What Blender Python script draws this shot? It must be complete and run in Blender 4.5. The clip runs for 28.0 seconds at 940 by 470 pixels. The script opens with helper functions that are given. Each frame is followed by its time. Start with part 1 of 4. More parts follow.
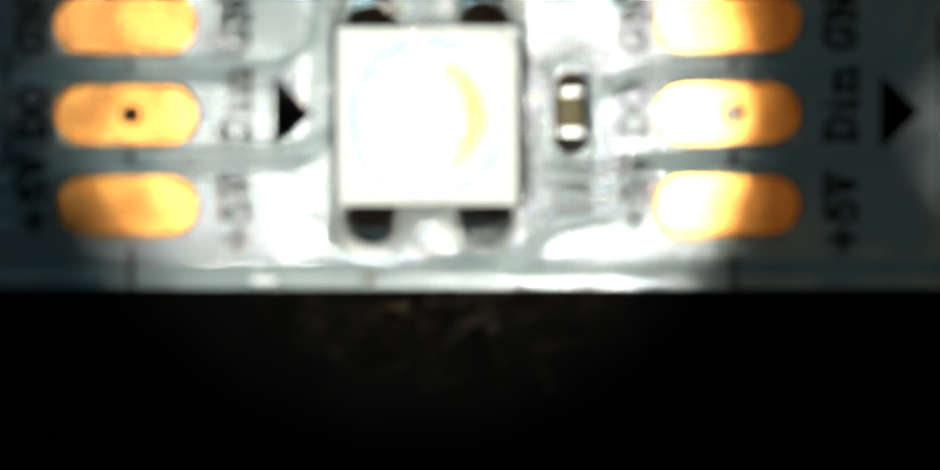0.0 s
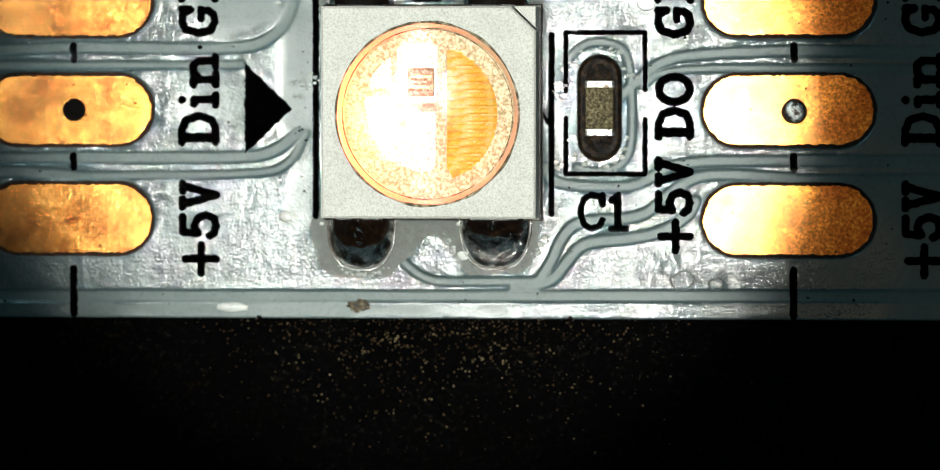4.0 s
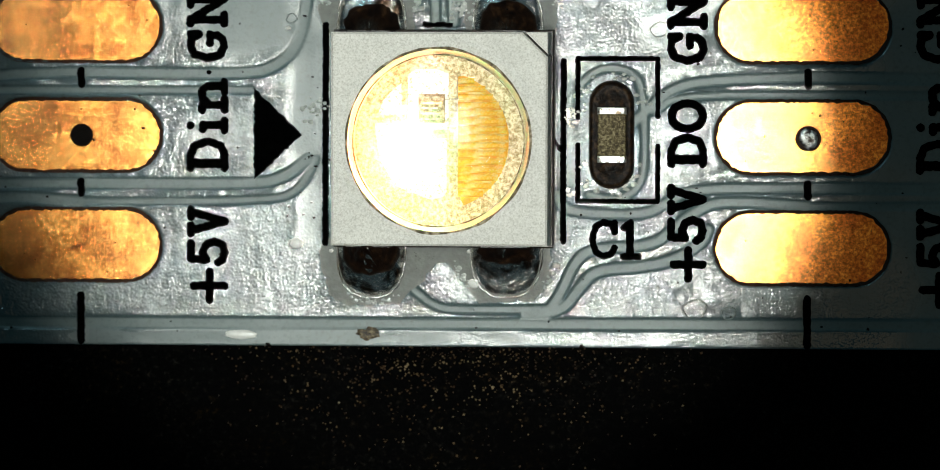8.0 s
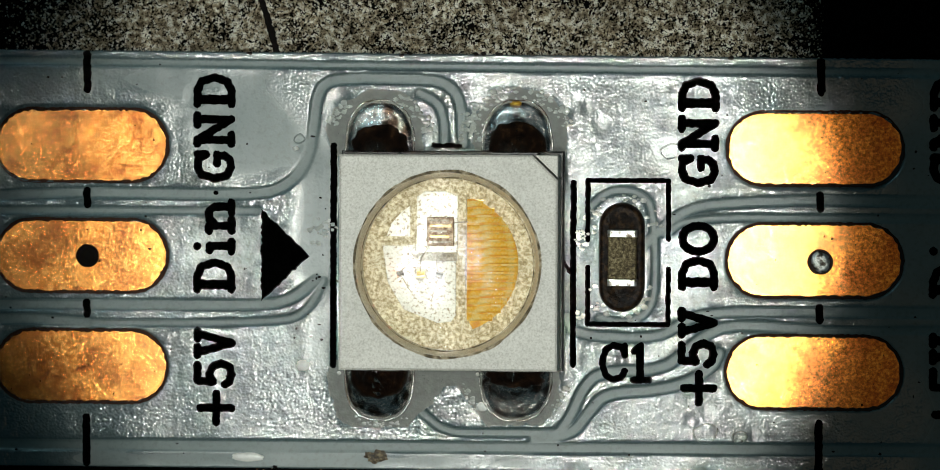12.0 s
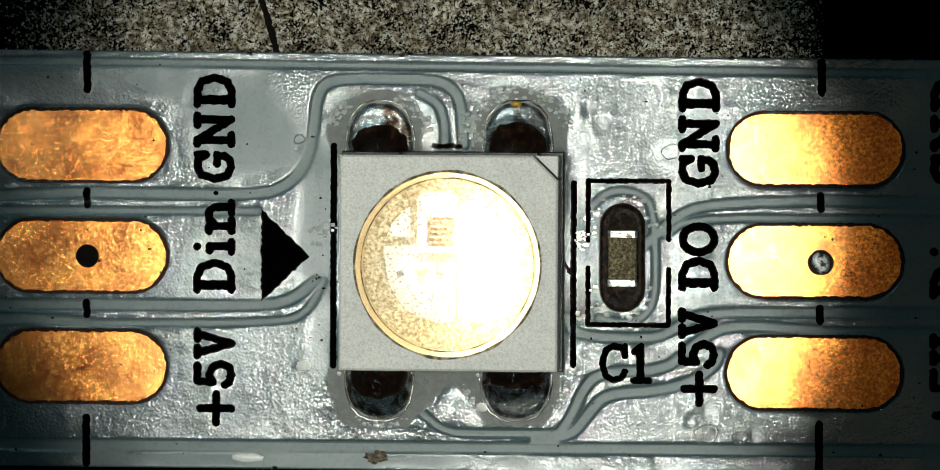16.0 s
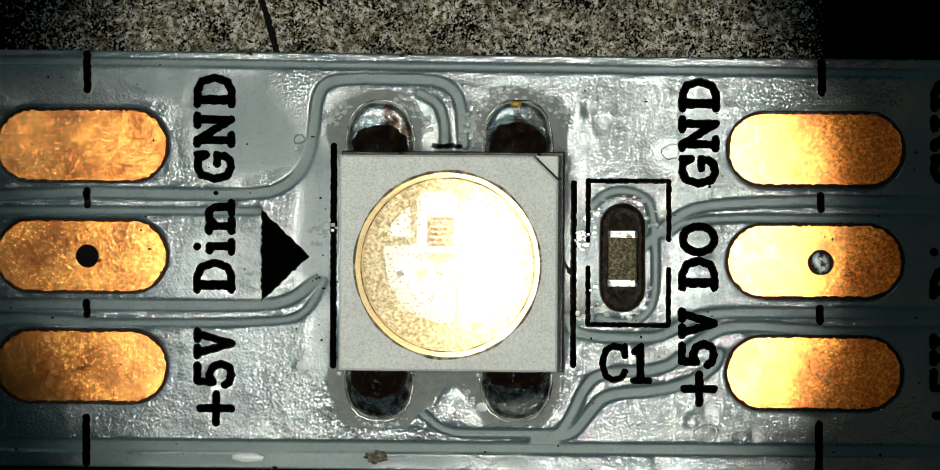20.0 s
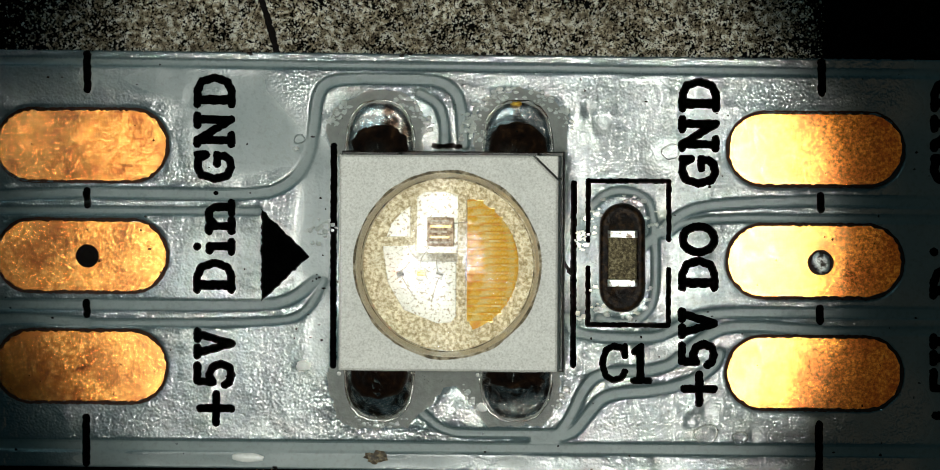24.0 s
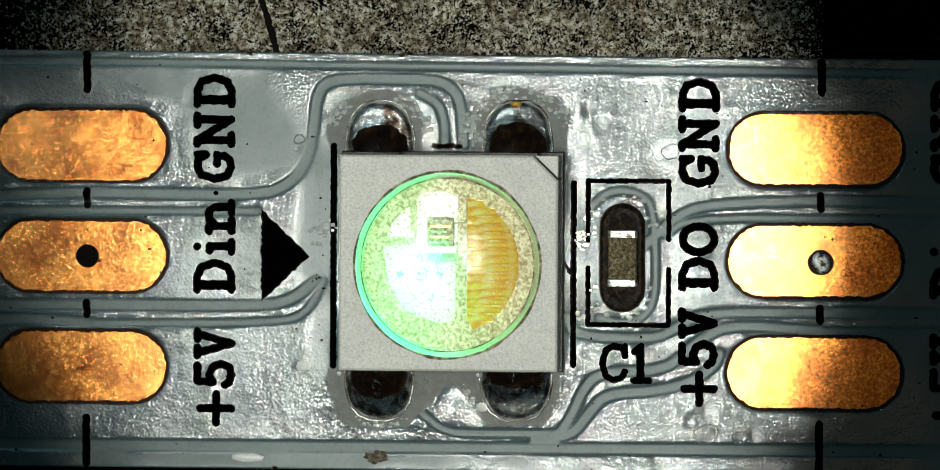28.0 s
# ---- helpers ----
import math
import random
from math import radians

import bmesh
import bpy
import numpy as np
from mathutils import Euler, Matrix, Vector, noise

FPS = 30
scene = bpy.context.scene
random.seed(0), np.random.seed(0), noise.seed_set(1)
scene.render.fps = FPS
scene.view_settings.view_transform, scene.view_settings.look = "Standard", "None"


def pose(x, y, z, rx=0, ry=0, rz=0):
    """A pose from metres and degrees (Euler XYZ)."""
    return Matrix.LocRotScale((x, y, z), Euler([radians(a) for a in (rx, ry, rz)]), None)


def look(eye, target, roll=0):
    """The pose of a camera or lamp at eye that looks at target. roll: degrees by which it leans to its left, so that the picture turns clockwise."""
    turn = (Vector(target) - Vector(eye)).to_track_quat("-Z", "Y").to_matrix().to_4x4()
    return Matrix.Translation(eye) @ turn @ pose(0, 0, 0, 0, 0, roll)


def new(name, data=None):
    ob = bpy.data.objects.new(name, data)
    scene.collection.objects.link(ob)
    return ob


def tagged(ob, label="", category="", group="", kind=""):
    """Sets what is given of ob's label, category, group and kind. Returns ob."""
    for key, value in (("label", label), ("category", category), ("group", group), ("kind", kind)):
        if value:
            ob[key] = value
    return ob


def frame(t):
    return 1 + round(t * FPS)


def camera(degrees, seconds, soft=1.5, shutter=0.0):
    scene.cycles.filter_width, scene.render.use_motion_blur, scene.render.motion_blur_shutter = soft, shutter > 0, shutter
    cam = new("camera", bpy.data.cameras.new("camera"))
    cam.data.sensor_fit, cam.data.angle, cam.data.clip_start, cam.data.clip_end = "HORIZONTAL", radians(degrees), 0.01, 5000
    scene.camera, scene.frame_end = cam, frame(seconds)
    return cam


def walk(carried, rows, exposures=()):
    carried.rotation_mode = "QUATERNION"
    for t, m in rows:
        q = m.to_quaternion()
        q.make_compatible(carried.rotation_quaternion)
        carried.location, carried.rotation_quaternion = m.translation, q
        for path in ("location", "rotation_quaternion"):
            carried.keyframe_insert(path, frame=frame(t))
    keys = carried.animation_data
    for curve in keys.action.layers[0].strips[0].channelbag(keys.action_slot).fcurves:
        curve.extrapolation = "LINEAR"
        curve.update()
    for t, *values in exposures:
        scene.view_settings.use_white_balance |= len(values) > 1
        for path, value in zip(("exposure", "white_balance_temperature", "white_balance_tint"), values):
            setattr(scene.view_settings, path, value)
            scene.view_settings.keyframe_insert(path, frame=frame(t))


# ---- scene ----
MM = 0.001

# ---- camera: a microscope on a stand, above an addressable light strip ----
cam = camera(12.0, 28.0, soft=0.55)
cam.data.dof.use_dof = True
cam.data.dof.focus_distance = 0.1008
cam.data.dof.aperture_fstop = 90.0

LEAN_X, LEAN_Y = 1.396, -4.552


def view(x, y, distance, roll):
    """The microscope over the point x, y of the strip, in millimetres, leaning as its stand does."""
    turn = (Matrix.Rotation(radians(-LEAN_Y), 4, "Y") @ Matrix.Rotation(radians(-LEAN_X), 4, "X")
            @ Matrix.Rotation(radians(-roll), 4, "Z"))
    back = turn @ Vector((0, 0, distance * MM))
    return Matrix.Translation((x * MM + back.x, y * MM + back.y, back.z)) @ turn


PATH = [  # seconds; the point of the strip under the lens; millimetres from the lens to it; turn: the focus wheel is turned first, then the stand is pushed along
    (0.0, 1.091, -3.321, 123.08, 0.131), (0.5, 1.066, -3.455, 123.05, 0.152), (1.0, 0.957, -3.247, 122.29, 0.205),
    (1.5, 1.028, -3.224, 120.22, 0.164), (2.0, 0.864, -3.072, 114.51, 0.126), (2.5, 0.883, -2.989, 112.57, 0.082),
    (3.0, 0.840, -2.844, 106.05, 0.013), (3.5, 0.894, -2.893, 103.88, -0.044), (5.5, 0.754, -2.803, 101.17, 0.001),
    (6.0, 0.751, -2.817, 101.63, 0.001), (6.5, 0.758, -2.816, 101.81, 0.002), (7.0, 0.760, -2.796, 101.92, -0.034),
    (7.5, 0.640, -2.419, 102.06, -0.201), (8.0, 0.638, -2.244, 102.19, -0.183), (8.5, 0.621, -2.067, 102.14, -0.271),
    (9.0, 0.590, -1.634, 102.22, -0.321), (9.5, 0.575, -1.323, 102.27, -0.361), (10.0, 0.492, -0.687, 102.31, -0.366),
    (10.5, 0.483, -0.130, 102.25, -0.322), (11.0, 0.481, 0.311, 102.26, -0.300), (11.5, 0.462, 0.457, 102.11, -0.263),
    (12.0, 0.423, 0.537, 101.30, -0.262), (12.5, 0.419, 0.547, 101.22, -0.292), (28.0, 0.419, 0.547, 101.22, -0.292),
]
EXPOSURES = [(0.0, 0.8), (1.0, 0.8), (2.0, 0.68), (3.0, 0.45), (3.5, 0.4), (5.5, 0.0), (7.0, 0.0), (9.0, -0.20), (12.0, -0.35), (28.0, -0.35)]
walk(cam, [(t, view(x, y, d, r)) for t, x, y, d, r in PATH], EXPOSURES)

# ---- light: the ring of lamps round the lens, two added fills, and a dim room ----
world = bpy.data.worlds.new("room")
scene.world = world
world.use_nodes = True
world.node_tree.nodes["Background"].inputs["Color"].default_value = (0.36, 0.84, 1.0, 1)
world.node_tree.nodes["Background"].inputs["Strength"].default_value = 0.026

BEAM = [  # lamp x, y, z; where it points x, y; watts; half beam in mm; softness of its edge
    (6.0, -1.0, 95, -0.9, 0.3, 0.078, 9.1, 0.03),
    (1.0, -10.0, 95, -0.4, 0.3, 0.044, 9.6, 0.45),
    (-16.0, -8.0, 95, 0.0, 0.3, 0.042, 9.4, 0.6),
    (-3.5, 5.5, 95, -0.4, 0.3, 0.050, 9.6, 0.45),
    (-27.0, 5.0, 95, -4.2, 2.2, 0.0080, 7.6, 0.3),
    (-6.0, -26.0, 95, -0.4, 0.3, 0.034, 9.6, 0.45),
    (-8.0, 30.0, 95, -0.4, 0.3, 0.026, 9.6, 0.45),
    # added narrow beam, only for glints at the far right
    (17.0, 1.0, 95, 15.2, -0.5, 0.040, 1.9, 0.4),
]
for lx, ly, lz, ax, ay, watts, half, edge in BEAM:
    data = bpy.data.lights.new("ring_lamp", "SPOT")
    eye, aim = Vector((lx * MM, ly * MM, lz * MM)), Vector((ax * MM, ay * MM, 0))
    data.energy, data.color = watts, (0.955, 1.0, 0.92)
    data.spot_size, data.spot_blend = 2 * math.atan(half * MM / (aim - eye).length), edge
    data.shadow_soft_size = 0.0010
    lamp = new("ring_lamp", data)
    lamp.matrix_world = look(eye, aim)

# added warm fill over the right pads, outside the ring's beam
data = bpy.data.lights.new("pad_fill", "SPOT")
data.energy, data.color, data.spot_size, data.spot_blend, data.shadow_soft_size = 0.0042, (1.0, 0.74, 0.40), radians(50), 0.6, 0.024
new("pad_fill", data).matrix_world = look((0.0105, -0.003, 0.095), (0.004, 0, 0))

# added cool fill, wide, for the strip outside the beam
data = bpy.data.lights.new("cool_fill", "SPOT")
data.energy, data.color, data.spot_size, data.spot_blend, data.shadow_soft_size = 0.038, (0.42, 0.88, 1.0), radians(23), 1.0, 0.006
new("cool_fill", data).matrix_world = look((-0.045, 0.055, 0.110), (0.003, 0.0035, 0))


# ---- materials ----
def nodes_of(name):
    m = bpy.data.materials.new(name)
    m.use_nodes = True
    t = m.node_tree
    return m, t, t.nodes["Principled BSDF"]


def noise_node(t, scale, detail=4.0, rough=0.6):
    """Noise over the object's own millimetres."""
    n = t.nodes.new("ShaderNodeTexNoise")
    n.inputs["Scale"].default_value, n.inputs["Detail"].default_value, n.inputs["Roughness"].default_value = scale * 1000, detail, rough
    c = t.nodes.new("ShaderNodeTexCoord")
    t.links.new(c.outputs["Object"], n.inputs["Vector"])
    return n.outputs["Fac"]


def grain_node(t, scale, soft=0.6):
    """Small round grains, over the object's own millimetres."""
    n = t.nodes.new("ShaderNodeTexVoronoi")
    n.feature = "SMOOTH_F1"
    n.inputs["Scale"].default_value, n.inputs["Smoothness"].default_value = scale * 1000, soft
    c = t.nodes.new("ShaderNodeTexCoord")
    t.links.new(c.outputs["Object"], n.inputs["Vector"])
    return n.outputs["Distance"]


def ramp(t, fac, stops):
    r = t.nodes.new("ShaderNodeValToRGB")
    while len(r.color_ramp.elements) < len(stops):
        r.color_ramp.elements.new(0.5)
    for e, (p, c) in zip(r.color_ramp.elements, stops):
        e.position, e.color = p, (*c, 1)
    t.links.new(fac, r.inputs["Fac"])
    return r.outputs["Color"]


def bump(t, p, fac, depth, strength=1.0, before=None):
    b = t.nodes.new("ShaderNodeBump")
    b.inputs["Distance"].default_value, b.inputs["Strength"].default_value = depth * MM, strength
    t.links.new(fac, b.inputs["Height"])
    if before:
        t.links.new(before, b.inputs["Normal"])
    t.links.new(b.outputs["Normal"], p.inputs["Normal"])
    return b.outputs["Normal"]


def multiply(t, a, b):
    m = t.nodes.new("ShaderNodeMix")
    m.data_type, m.blend_type = "RGBA", "MULTIPLY"
    m.inputs["Factor"].default_value = 1.0
    t.links.new(a, m.inputs["A"])
    t.links.new(b, m.inputs["B"])
    return m.outputs["Result"]


def surface(name, stops, scale, rough=0.5, metal=0.0, relief=0.0, relief_scale=None, stain=None, spec=0.5, coat=0.0):
    m, t, p = nodes_of(name)
    col = ramp(t, noise_node(t, scale), stops)
    if stain:
        col = multiply(t, col, ramp(t, noise_node(t, stain[0], 3.0), [(0.3, (stain[1],) * 3), (0.7, (1, 1, 1))]))
    t.links.new(col, p.inputs["Base Color"])
    p.inputs["Roughness"].default_value, p.inputs["Metallic"].default_value = rough, metal
    p.inputs["Specular IOR Level"].default_value = spec
    p.inputs["Coat Weight"].default_value, p.inputs["Coat Roughness"].default_value = coat, 0.15
    if relief:
        bump(t, p, noise_node(t, relief_scale or scale, 3.0), relief)
    return m


def glow(name, colour, strength):
    m, t, p = nodes_of(name)
    p.inputs["Base Color"].default_value = (0.5, 0.5, 0.5, 1)
    p.inputs["Emission Color"].default_value, p.inputs["Emission Strength"].default_value = (*colour, 1), strength
    return m


def attribute_node(t, name):
    n = t.nodes.new("ShaderNodeAttribute")
    n.attribute_name = name
    return n.outputs["Fac"]


def scaled(t, a, b):
    n = t.nodes.new("ShaderNodeMath")
    n.operation = "MULTIPLY"
    t.links.new(a, n.inputs[0])
    if isinstance(b, float):
        n.inputs[1].default_value = b
    else:
        t.links.new(b, n.inputs[1])
    return n.outputs[0]


def mask_material():
    """Glossy solder mask: grainy over the copper areas, smooth and duller over the bare film between them."""
    m, t, p = nodes_of("solder_mask")
    copper = attribute_node(t, "copper")
    col = ramp(t, noise_node(t, 1.1, 5.0), [(0.3, (0.118, 0.168, 0.178)), (0.7, (0.144, 0.200, 0.210))])
    col = multiply(t, col, ramp(t, noise_node(t, 9.0, 2.0), [(0.25, (0.78, 0.77, 0.75)), (0.5, (1, 1, 1))]))
    col = multiply(t, col, ramp(t, copper, [(0.0, (0.96, 0.91, 0.85)), (0.6, (0.72, 0.71, 0.69)), (1.0, (0.58, 0.58, 0.59))]))
    t.links.new(col, p.inputs["Base Color"])
    r = ramp(t, noise_node(t, 0.8, 4.0, 0.65), [(0.42, (0.05,) * 3), (0.55, (0.07,) * 3), (0.68, (0.15,) * 3)])
    dull = t.nodes.new("ShaderNodeMix")
    t.links.new(copper, dull.inputs["Factor"])
    dull.inputs["A"].default_value = 0.40
    t.links.new(r, dull.inputs["B"])
    t.links.new(dull.outputs["Result"], p.inputs["Roughness"])
    p.inputs["IOR"].default_value = 1.9
    t.links.new(ramp(t, copper, [(0.0, (0.20,) * 3), (1.0, (0.46,) * 3)]), p.inputs["Specular IOR Level"])
    first = bump(t, p, noise_node(t, 0.6, 2.0), 0.045)
    patchy = scaled(t, copper, ramp(t, noise_node(t, 0.9, 3.0), [(0.35, (0.65,) * 3), (0.6, (1, 1, 1))]))
    fine = scaled(t, noise_node(t, 18.0, 0.8, 0.45), patchy)
    second = bump(t, p, fine, 0.0145, 1.0, first)
    third = bump(t, p, scaled(t, noise_node(t, 5.0, 0.5, 0.4), copper), 0.011, 1.0, second)
    bump(t, p, scaled(t, noise_node(t, 2.2, 1.0, 0.5), copper), 0.020, 1.0, third)
    return m


def gold_material(name, grain, speck, cloud, coat):
    """Gilt copper: fine grain, brown specks, and a tarnish that gathers in clouds."""
    m, t, p = nodes_of(name)
    col = ramp(t, noise_node(t, 13.0, 3.0, 0.7), grain)
    specks = ramp(t, noise_node(t, 11.0, 3.0, 0.6), [(speck, (0.16, 0.07, 0.03)), (speck + 0.055, (1, 1, 1))])
    col = multiply(t, col, specks)
    col = multiply(t, col, ramp(t, noise_node(t, 1.3, 7.0, 0.72), [(0.38, cloud), (0.58, (1, 1, 1))]))
    t.links.new(col, p.inputs["Base Color"])
    r = ramp(t, noise_node(t, 3.0, 4.0), [(0.35, (0.22,) * 3), (0.65, (0.27,) * 3)])
    t.links.new(r, p.inputs["Roughness"])
    p.inputs["Metallic"].default_value = 1.0
    wide = bump(t, p, noise_node(t, 0.35, 1.0), 0.05)
    bump(t, p, grain_node(t, 16.0), 0.0016, 1.0, wide)
    p.inputs["Coat Weight"].default_value, p.inputs["Coat Roughness"].default_value = coat, 0.22
    return m


def mat_material():
    """Dark worn table mat with light grains in it."""
    m, t, p = nodes_of("mat")
    col = ramp(t, noise_node(t, 7.0, 4.0, 0.75), [(0.52, (0.0004, 0.0004, 0.0004)), (0.62, (0.008, 0.007, 0.006)), (0.72, (0.035, 0.030, 0.024))])
    tint = ramp(t, noise_node(t, 1.6, 4.0), [(0.38, (0.35, 0.4, 0.45)), (0.5, (0.8, 0.8, 0.8)), (0.64, (1.0, 0.72, 0.4))])
    col = multiply(t, col, tint)
    col = multiply(t, col, ramp(t, noise_node(t, 0.45, 3.0), [(0.35, (0.15, 0.15, 0.15)), (0.6, (1, 1, 1))]))
    t.links.new(col, p.inputs["Base Color"])
    p.inputs["Roughness"].default_value, p.inputs["Specular IOR Level"].default_value = 0.7, 0.03
    bump(t, p, noise_node(t, 6.0, 4.0, 0.7), 0.06)
    return m


def gel_material():
    m = bpy.data.materials.new("clear_gel")
    m.use_nodes = True
    t = m.node_tree
    t.nodes.clear()
    out, mix = t.nodes.new("ShaderNodeOutputMaterial"), t.nodes.new("ShaderNodeMixShader")
    clear, gloss, f = t.nodes.new("ShaderNodeBsdfTransparent"), t.nodes.new("ShaderNodeBsdfGlossy"), t.nodes.new("ShaderNodeFresnel")
    clear.inputs["Color"].default_value = (0.995, 0.985, 0.96, 1)
    gloss.inputs["Roughness"].default_value = 0.10
    f.inputs["IOR"].default_value = 1.42
    b = t.nodes.new("ShaderNodeBump")
    b.inputs["Distance"].default_value = 0.012 * MM
    t.links.new(noise_node(t, 1.3, 4.0), b.inputs["Height"])
    # fine lines across the gel, from its casting
    fine, place, squeeze, lines = (t.nodes.new("ShaderNode" + k) for k in ("Bump", "TexCoord", "Mapping", "TexNoise"))
    squeeze.inputs["Scale"].default_value = (1600, 17000, 1000)
    lines.inputs["Scale"].default_value, lines.inputs["Detail"].default_value = 1.0, 3.0
    t.links.new(place.outputs["Object"], squeeze.inputs["Vector"])
    t.links.new(squeeze.outputs["Vector"], lines.inputs["Vector"])
    fine.inputs["Distance"].default_value = 0.0042 * MM
    t.links.new(lines.outputs["Fac"], fine.inputs["Height"])
    t.links.new(b.outputs["Normal"], fine.inputs["Normal"])
    t.links.new(fine.outputs["Normal"], gloss.inputs["Normal"])
    t.links.new(f.outputs["Fac"], mix.inputs["Fac"])
    t.links.new(clear.outputs["BSDF"], mix.inputs[1])
    t.links.new(gloss.outputs["BSDF"], mix.inputs[2])
    milk, haze = t.nodes.new("ShaderNodeBsdfTranslucent"), t.nodes.new("ShaderNodeMixShader")
    milk.inputs["Color"].default_value = (0.95, 0.94, 0.90, 1)
    haze.inputs["Fac"].default_value = 0.11
    t.links.new(mix.outputs["Shader"], haze.inputs[1])
    t.links.new(milk.outputs["BSDF"], haze.inputs[2])
    t.links.new(haze.outputs["Shader"], out.inputs["Surface"])
    return m


MASK = mask_material()
GOLD = gold_material("gilt_copper", [(0.36, (0.27, 0.075, 0.007)), (0.48, (0.50, 0.175, 0.024)), (0.63, (0.92, 0.45, 0.12))], 0.33, (0.42, 0.29, 0.17), 0.32)
# right pads: less tarnish, and a brighter base that raises their lit look
LIT_CLEAN_GOLD = gold_material("lit_clean_gilt_copper", [(0.36, (0.42, 0.125, 0.008)), (0.48, (0.64, 0.215, 0.020)), (0.63, (0.94, 0.41, 0.07))], 0.28, (0.70, 0.50, 0.30), 0.60)
MAT = mat_material()
GEL = gel_material()
FILM = surface("polyimide_base", [(0.3, (0.50, 0.50, 0.48)), (0.7, (0.62, 0.62, 0.6))], 2.0, 0.6)
INK = surface("black_ink", [(0.3, (0.0003, 0.0003, 0.0003)), (0.7, (0.0010, 0.0010, 0.0010))], 6.0, 0.9, relief=0.01, relief_scale=12.0, spec=0.0)
RIM = surface("brown_copper_edge", [(0.3, (0.012, 0.005, 0.003)), (0.7, (0.05, 0.017, 0.006))], 5.0, 0.6, spec=0.2)
HOLE = surface("black_mark", [(0.3, (0.002, 0.0014, 0.001)), (0.7, (0.006, 0.004, 0.003))], 5.0, 0.8, spec=0.1)
SOLDER = surface("solder", [(0.37, (0.10, 0.06, 0.04)), (0.46, (0.45, 0.42, 0.39)), (0.56, (0.90, 0.88, 0.85))], 3.2, 0.26, 1.0, 0.040, 7.5)
PLUG = surface("rough_solder", [(0.40, (0.08, 0.06, 0.05)), (0.48, (0.60, 0.58, 0.55)), (0.58, (0.95, 0.94, 0.92))], 7.0, 0.38, 0.9, 0.05, 7.0)
# flux brown; also paints shade at the housing's foot and on the solder
DARK_SOLDER = surface("flux_and_shade", [(0.36, (0.003, 0.0016, 0.0012)), (0.55, (0.013, 0.006, 0.003)), (0.70, (0.05, 0.024, 0.010))], 4.0, 0.28, 0.0, 0.014, 6.0, spec=0.3)
BODY = surface("housing_resin", [(0.34, (0.62, 0.585, 0.52)), (0.48, (0.78, 0.745, 0.68)), (0.66, (0.90, 0.87, 0.81))], 24.0, 0.5, relief=0.010, relief_scale=16.0, stain=(1.5, 0.88))
RIMWALL = surface("cup_wall_resin", [(0.36, (0.55, 0.47, 0.35)), (0.48, (0.70, 0.63, 0.51)), (0.64, (0.84, 0.79, 0.69))], 22.0, 0.4, relief=0.012, relief_scale=16.0)
CUPWALL = surface("cup_resin", [(0.36, (0.34, 0.25, 0.11)), (0.48, (0.66, 0.54, 0.33)), (0.62, (1.0, 0.92, 0.70))], 13.0, 0.40, 0.15, relief=0.015, relief_scale=14.0, stain=(1.4, 0.8))
SILVER = surface("silver_plate", [(0.37, (0.28, 0.20, 0.12)), (0.43, (0.72, 0.69, 0.62)), (0.54, (0.84, 0.83, 0.78))], 13.0, 0.40, 0.25, 0.018, 8.0, stain=(1.2, 0.86))
PHOSPHOR = surface("phosphor", [(0.38, (0.92, 0.36, 0.004)), (0.50, (1.0, 0.56, 0.02)), (0.66, (1.0, 0.84, 0.36))], 3.5, 0.40, relief=0.016, relief_scale=7.0, stain=(0.9, 0.75), spec=0.3)
SILICON = surface("silicon", [(0.36, (0.14, 0.07, 0.035)), (0.5, (0.34, 0.22, 0.14)), (0.64, (0.66, 0.54, 0.42))], 13.0, 0.45, 0.2, spec=0.3)
WIRE = surface("bond_wire", [(0.3, (0.30, 0.25, 0.18)), (0.7, (0.60, 0.52, 0.40))], 5.0, 0.35, 0.8)
GAP = surface("gap_resin", [(0.36, (0.26, 0.21, 0.15)), (0.5, (0.50, 0.43, 0.33)), (0.64, (0.82, 0.76, 0.65))], 10.0, 0.5, relief=0.02)
# lighter copy of the silver: white glare put into the upper plates' colour
GLARE_PLATE = surface("glare_plate", [(0.38, (0.36, 0.28, 0.20)), (0.44, (0.74, 0.72, 0.66)), (0.6, (0.86, 0.85, 0.81))], 12.0, 0.38, 0.3, 0.012, 8.0)
DIE = surface("diode_die", [(0.3, (0.12, 0.11, 0.10)), (0.7, (0.34, 0.33, 0.30))], 8.0, 0.3, 0.5)
DIE_GOLD = surface("gold_die_pad", [(0.3, (0.65, 0.42, 0.10)), (0.7, (0.85, 0.62, 0.22))], 8.0, 0.3, 0.8)
# brown solder; the dark it would mirror is put into the colour
POCKET = surface("dark_pocket", [(0.36, (0.002, 0.0012, 0.0008)), (0.5, (0.010, 0.005, 0.0025)), (0.66, (0.045, 0.024, 0.010))], 7.0, 0.45, relief=0.05, relief_scale=5.0, spec=0.12)
CERAMIC = surface("ceramic", [(0.36, (0.040, 0.026, 0.009)), (0.5, (0.115, 0.085, 0.034)), (0.64, (0.30, 0.24, 0.13))], 17.0, 0.55, relief=0.015, spec=0.2)
TIN = surface("tinned_end", [(0.38, (0.16, 0.11, 0.07)), (0.46, (0.72, 0.70, 0.66)), (0.60, (0.97, 0.96, 0.94))], 6.0, 0.34, 0.8, 0.04, 7.0)
STAIN = surface("burnt_flux", [(0.36, (0.015, 0.009, 0.004)), (0.5, (0.07, 0.045, 0.018)), (0.64, (0.22, 0.17, 0.09))], 9.0, 0.5, relief=0.04, relief_scale=9.0)
GLINT_BEAD = surface("flux_bead", [(0.3, (0.70, 0.69, 0.65)), (0.7, (0.85, 0.84, 0.80))], 5.0, 0.2)
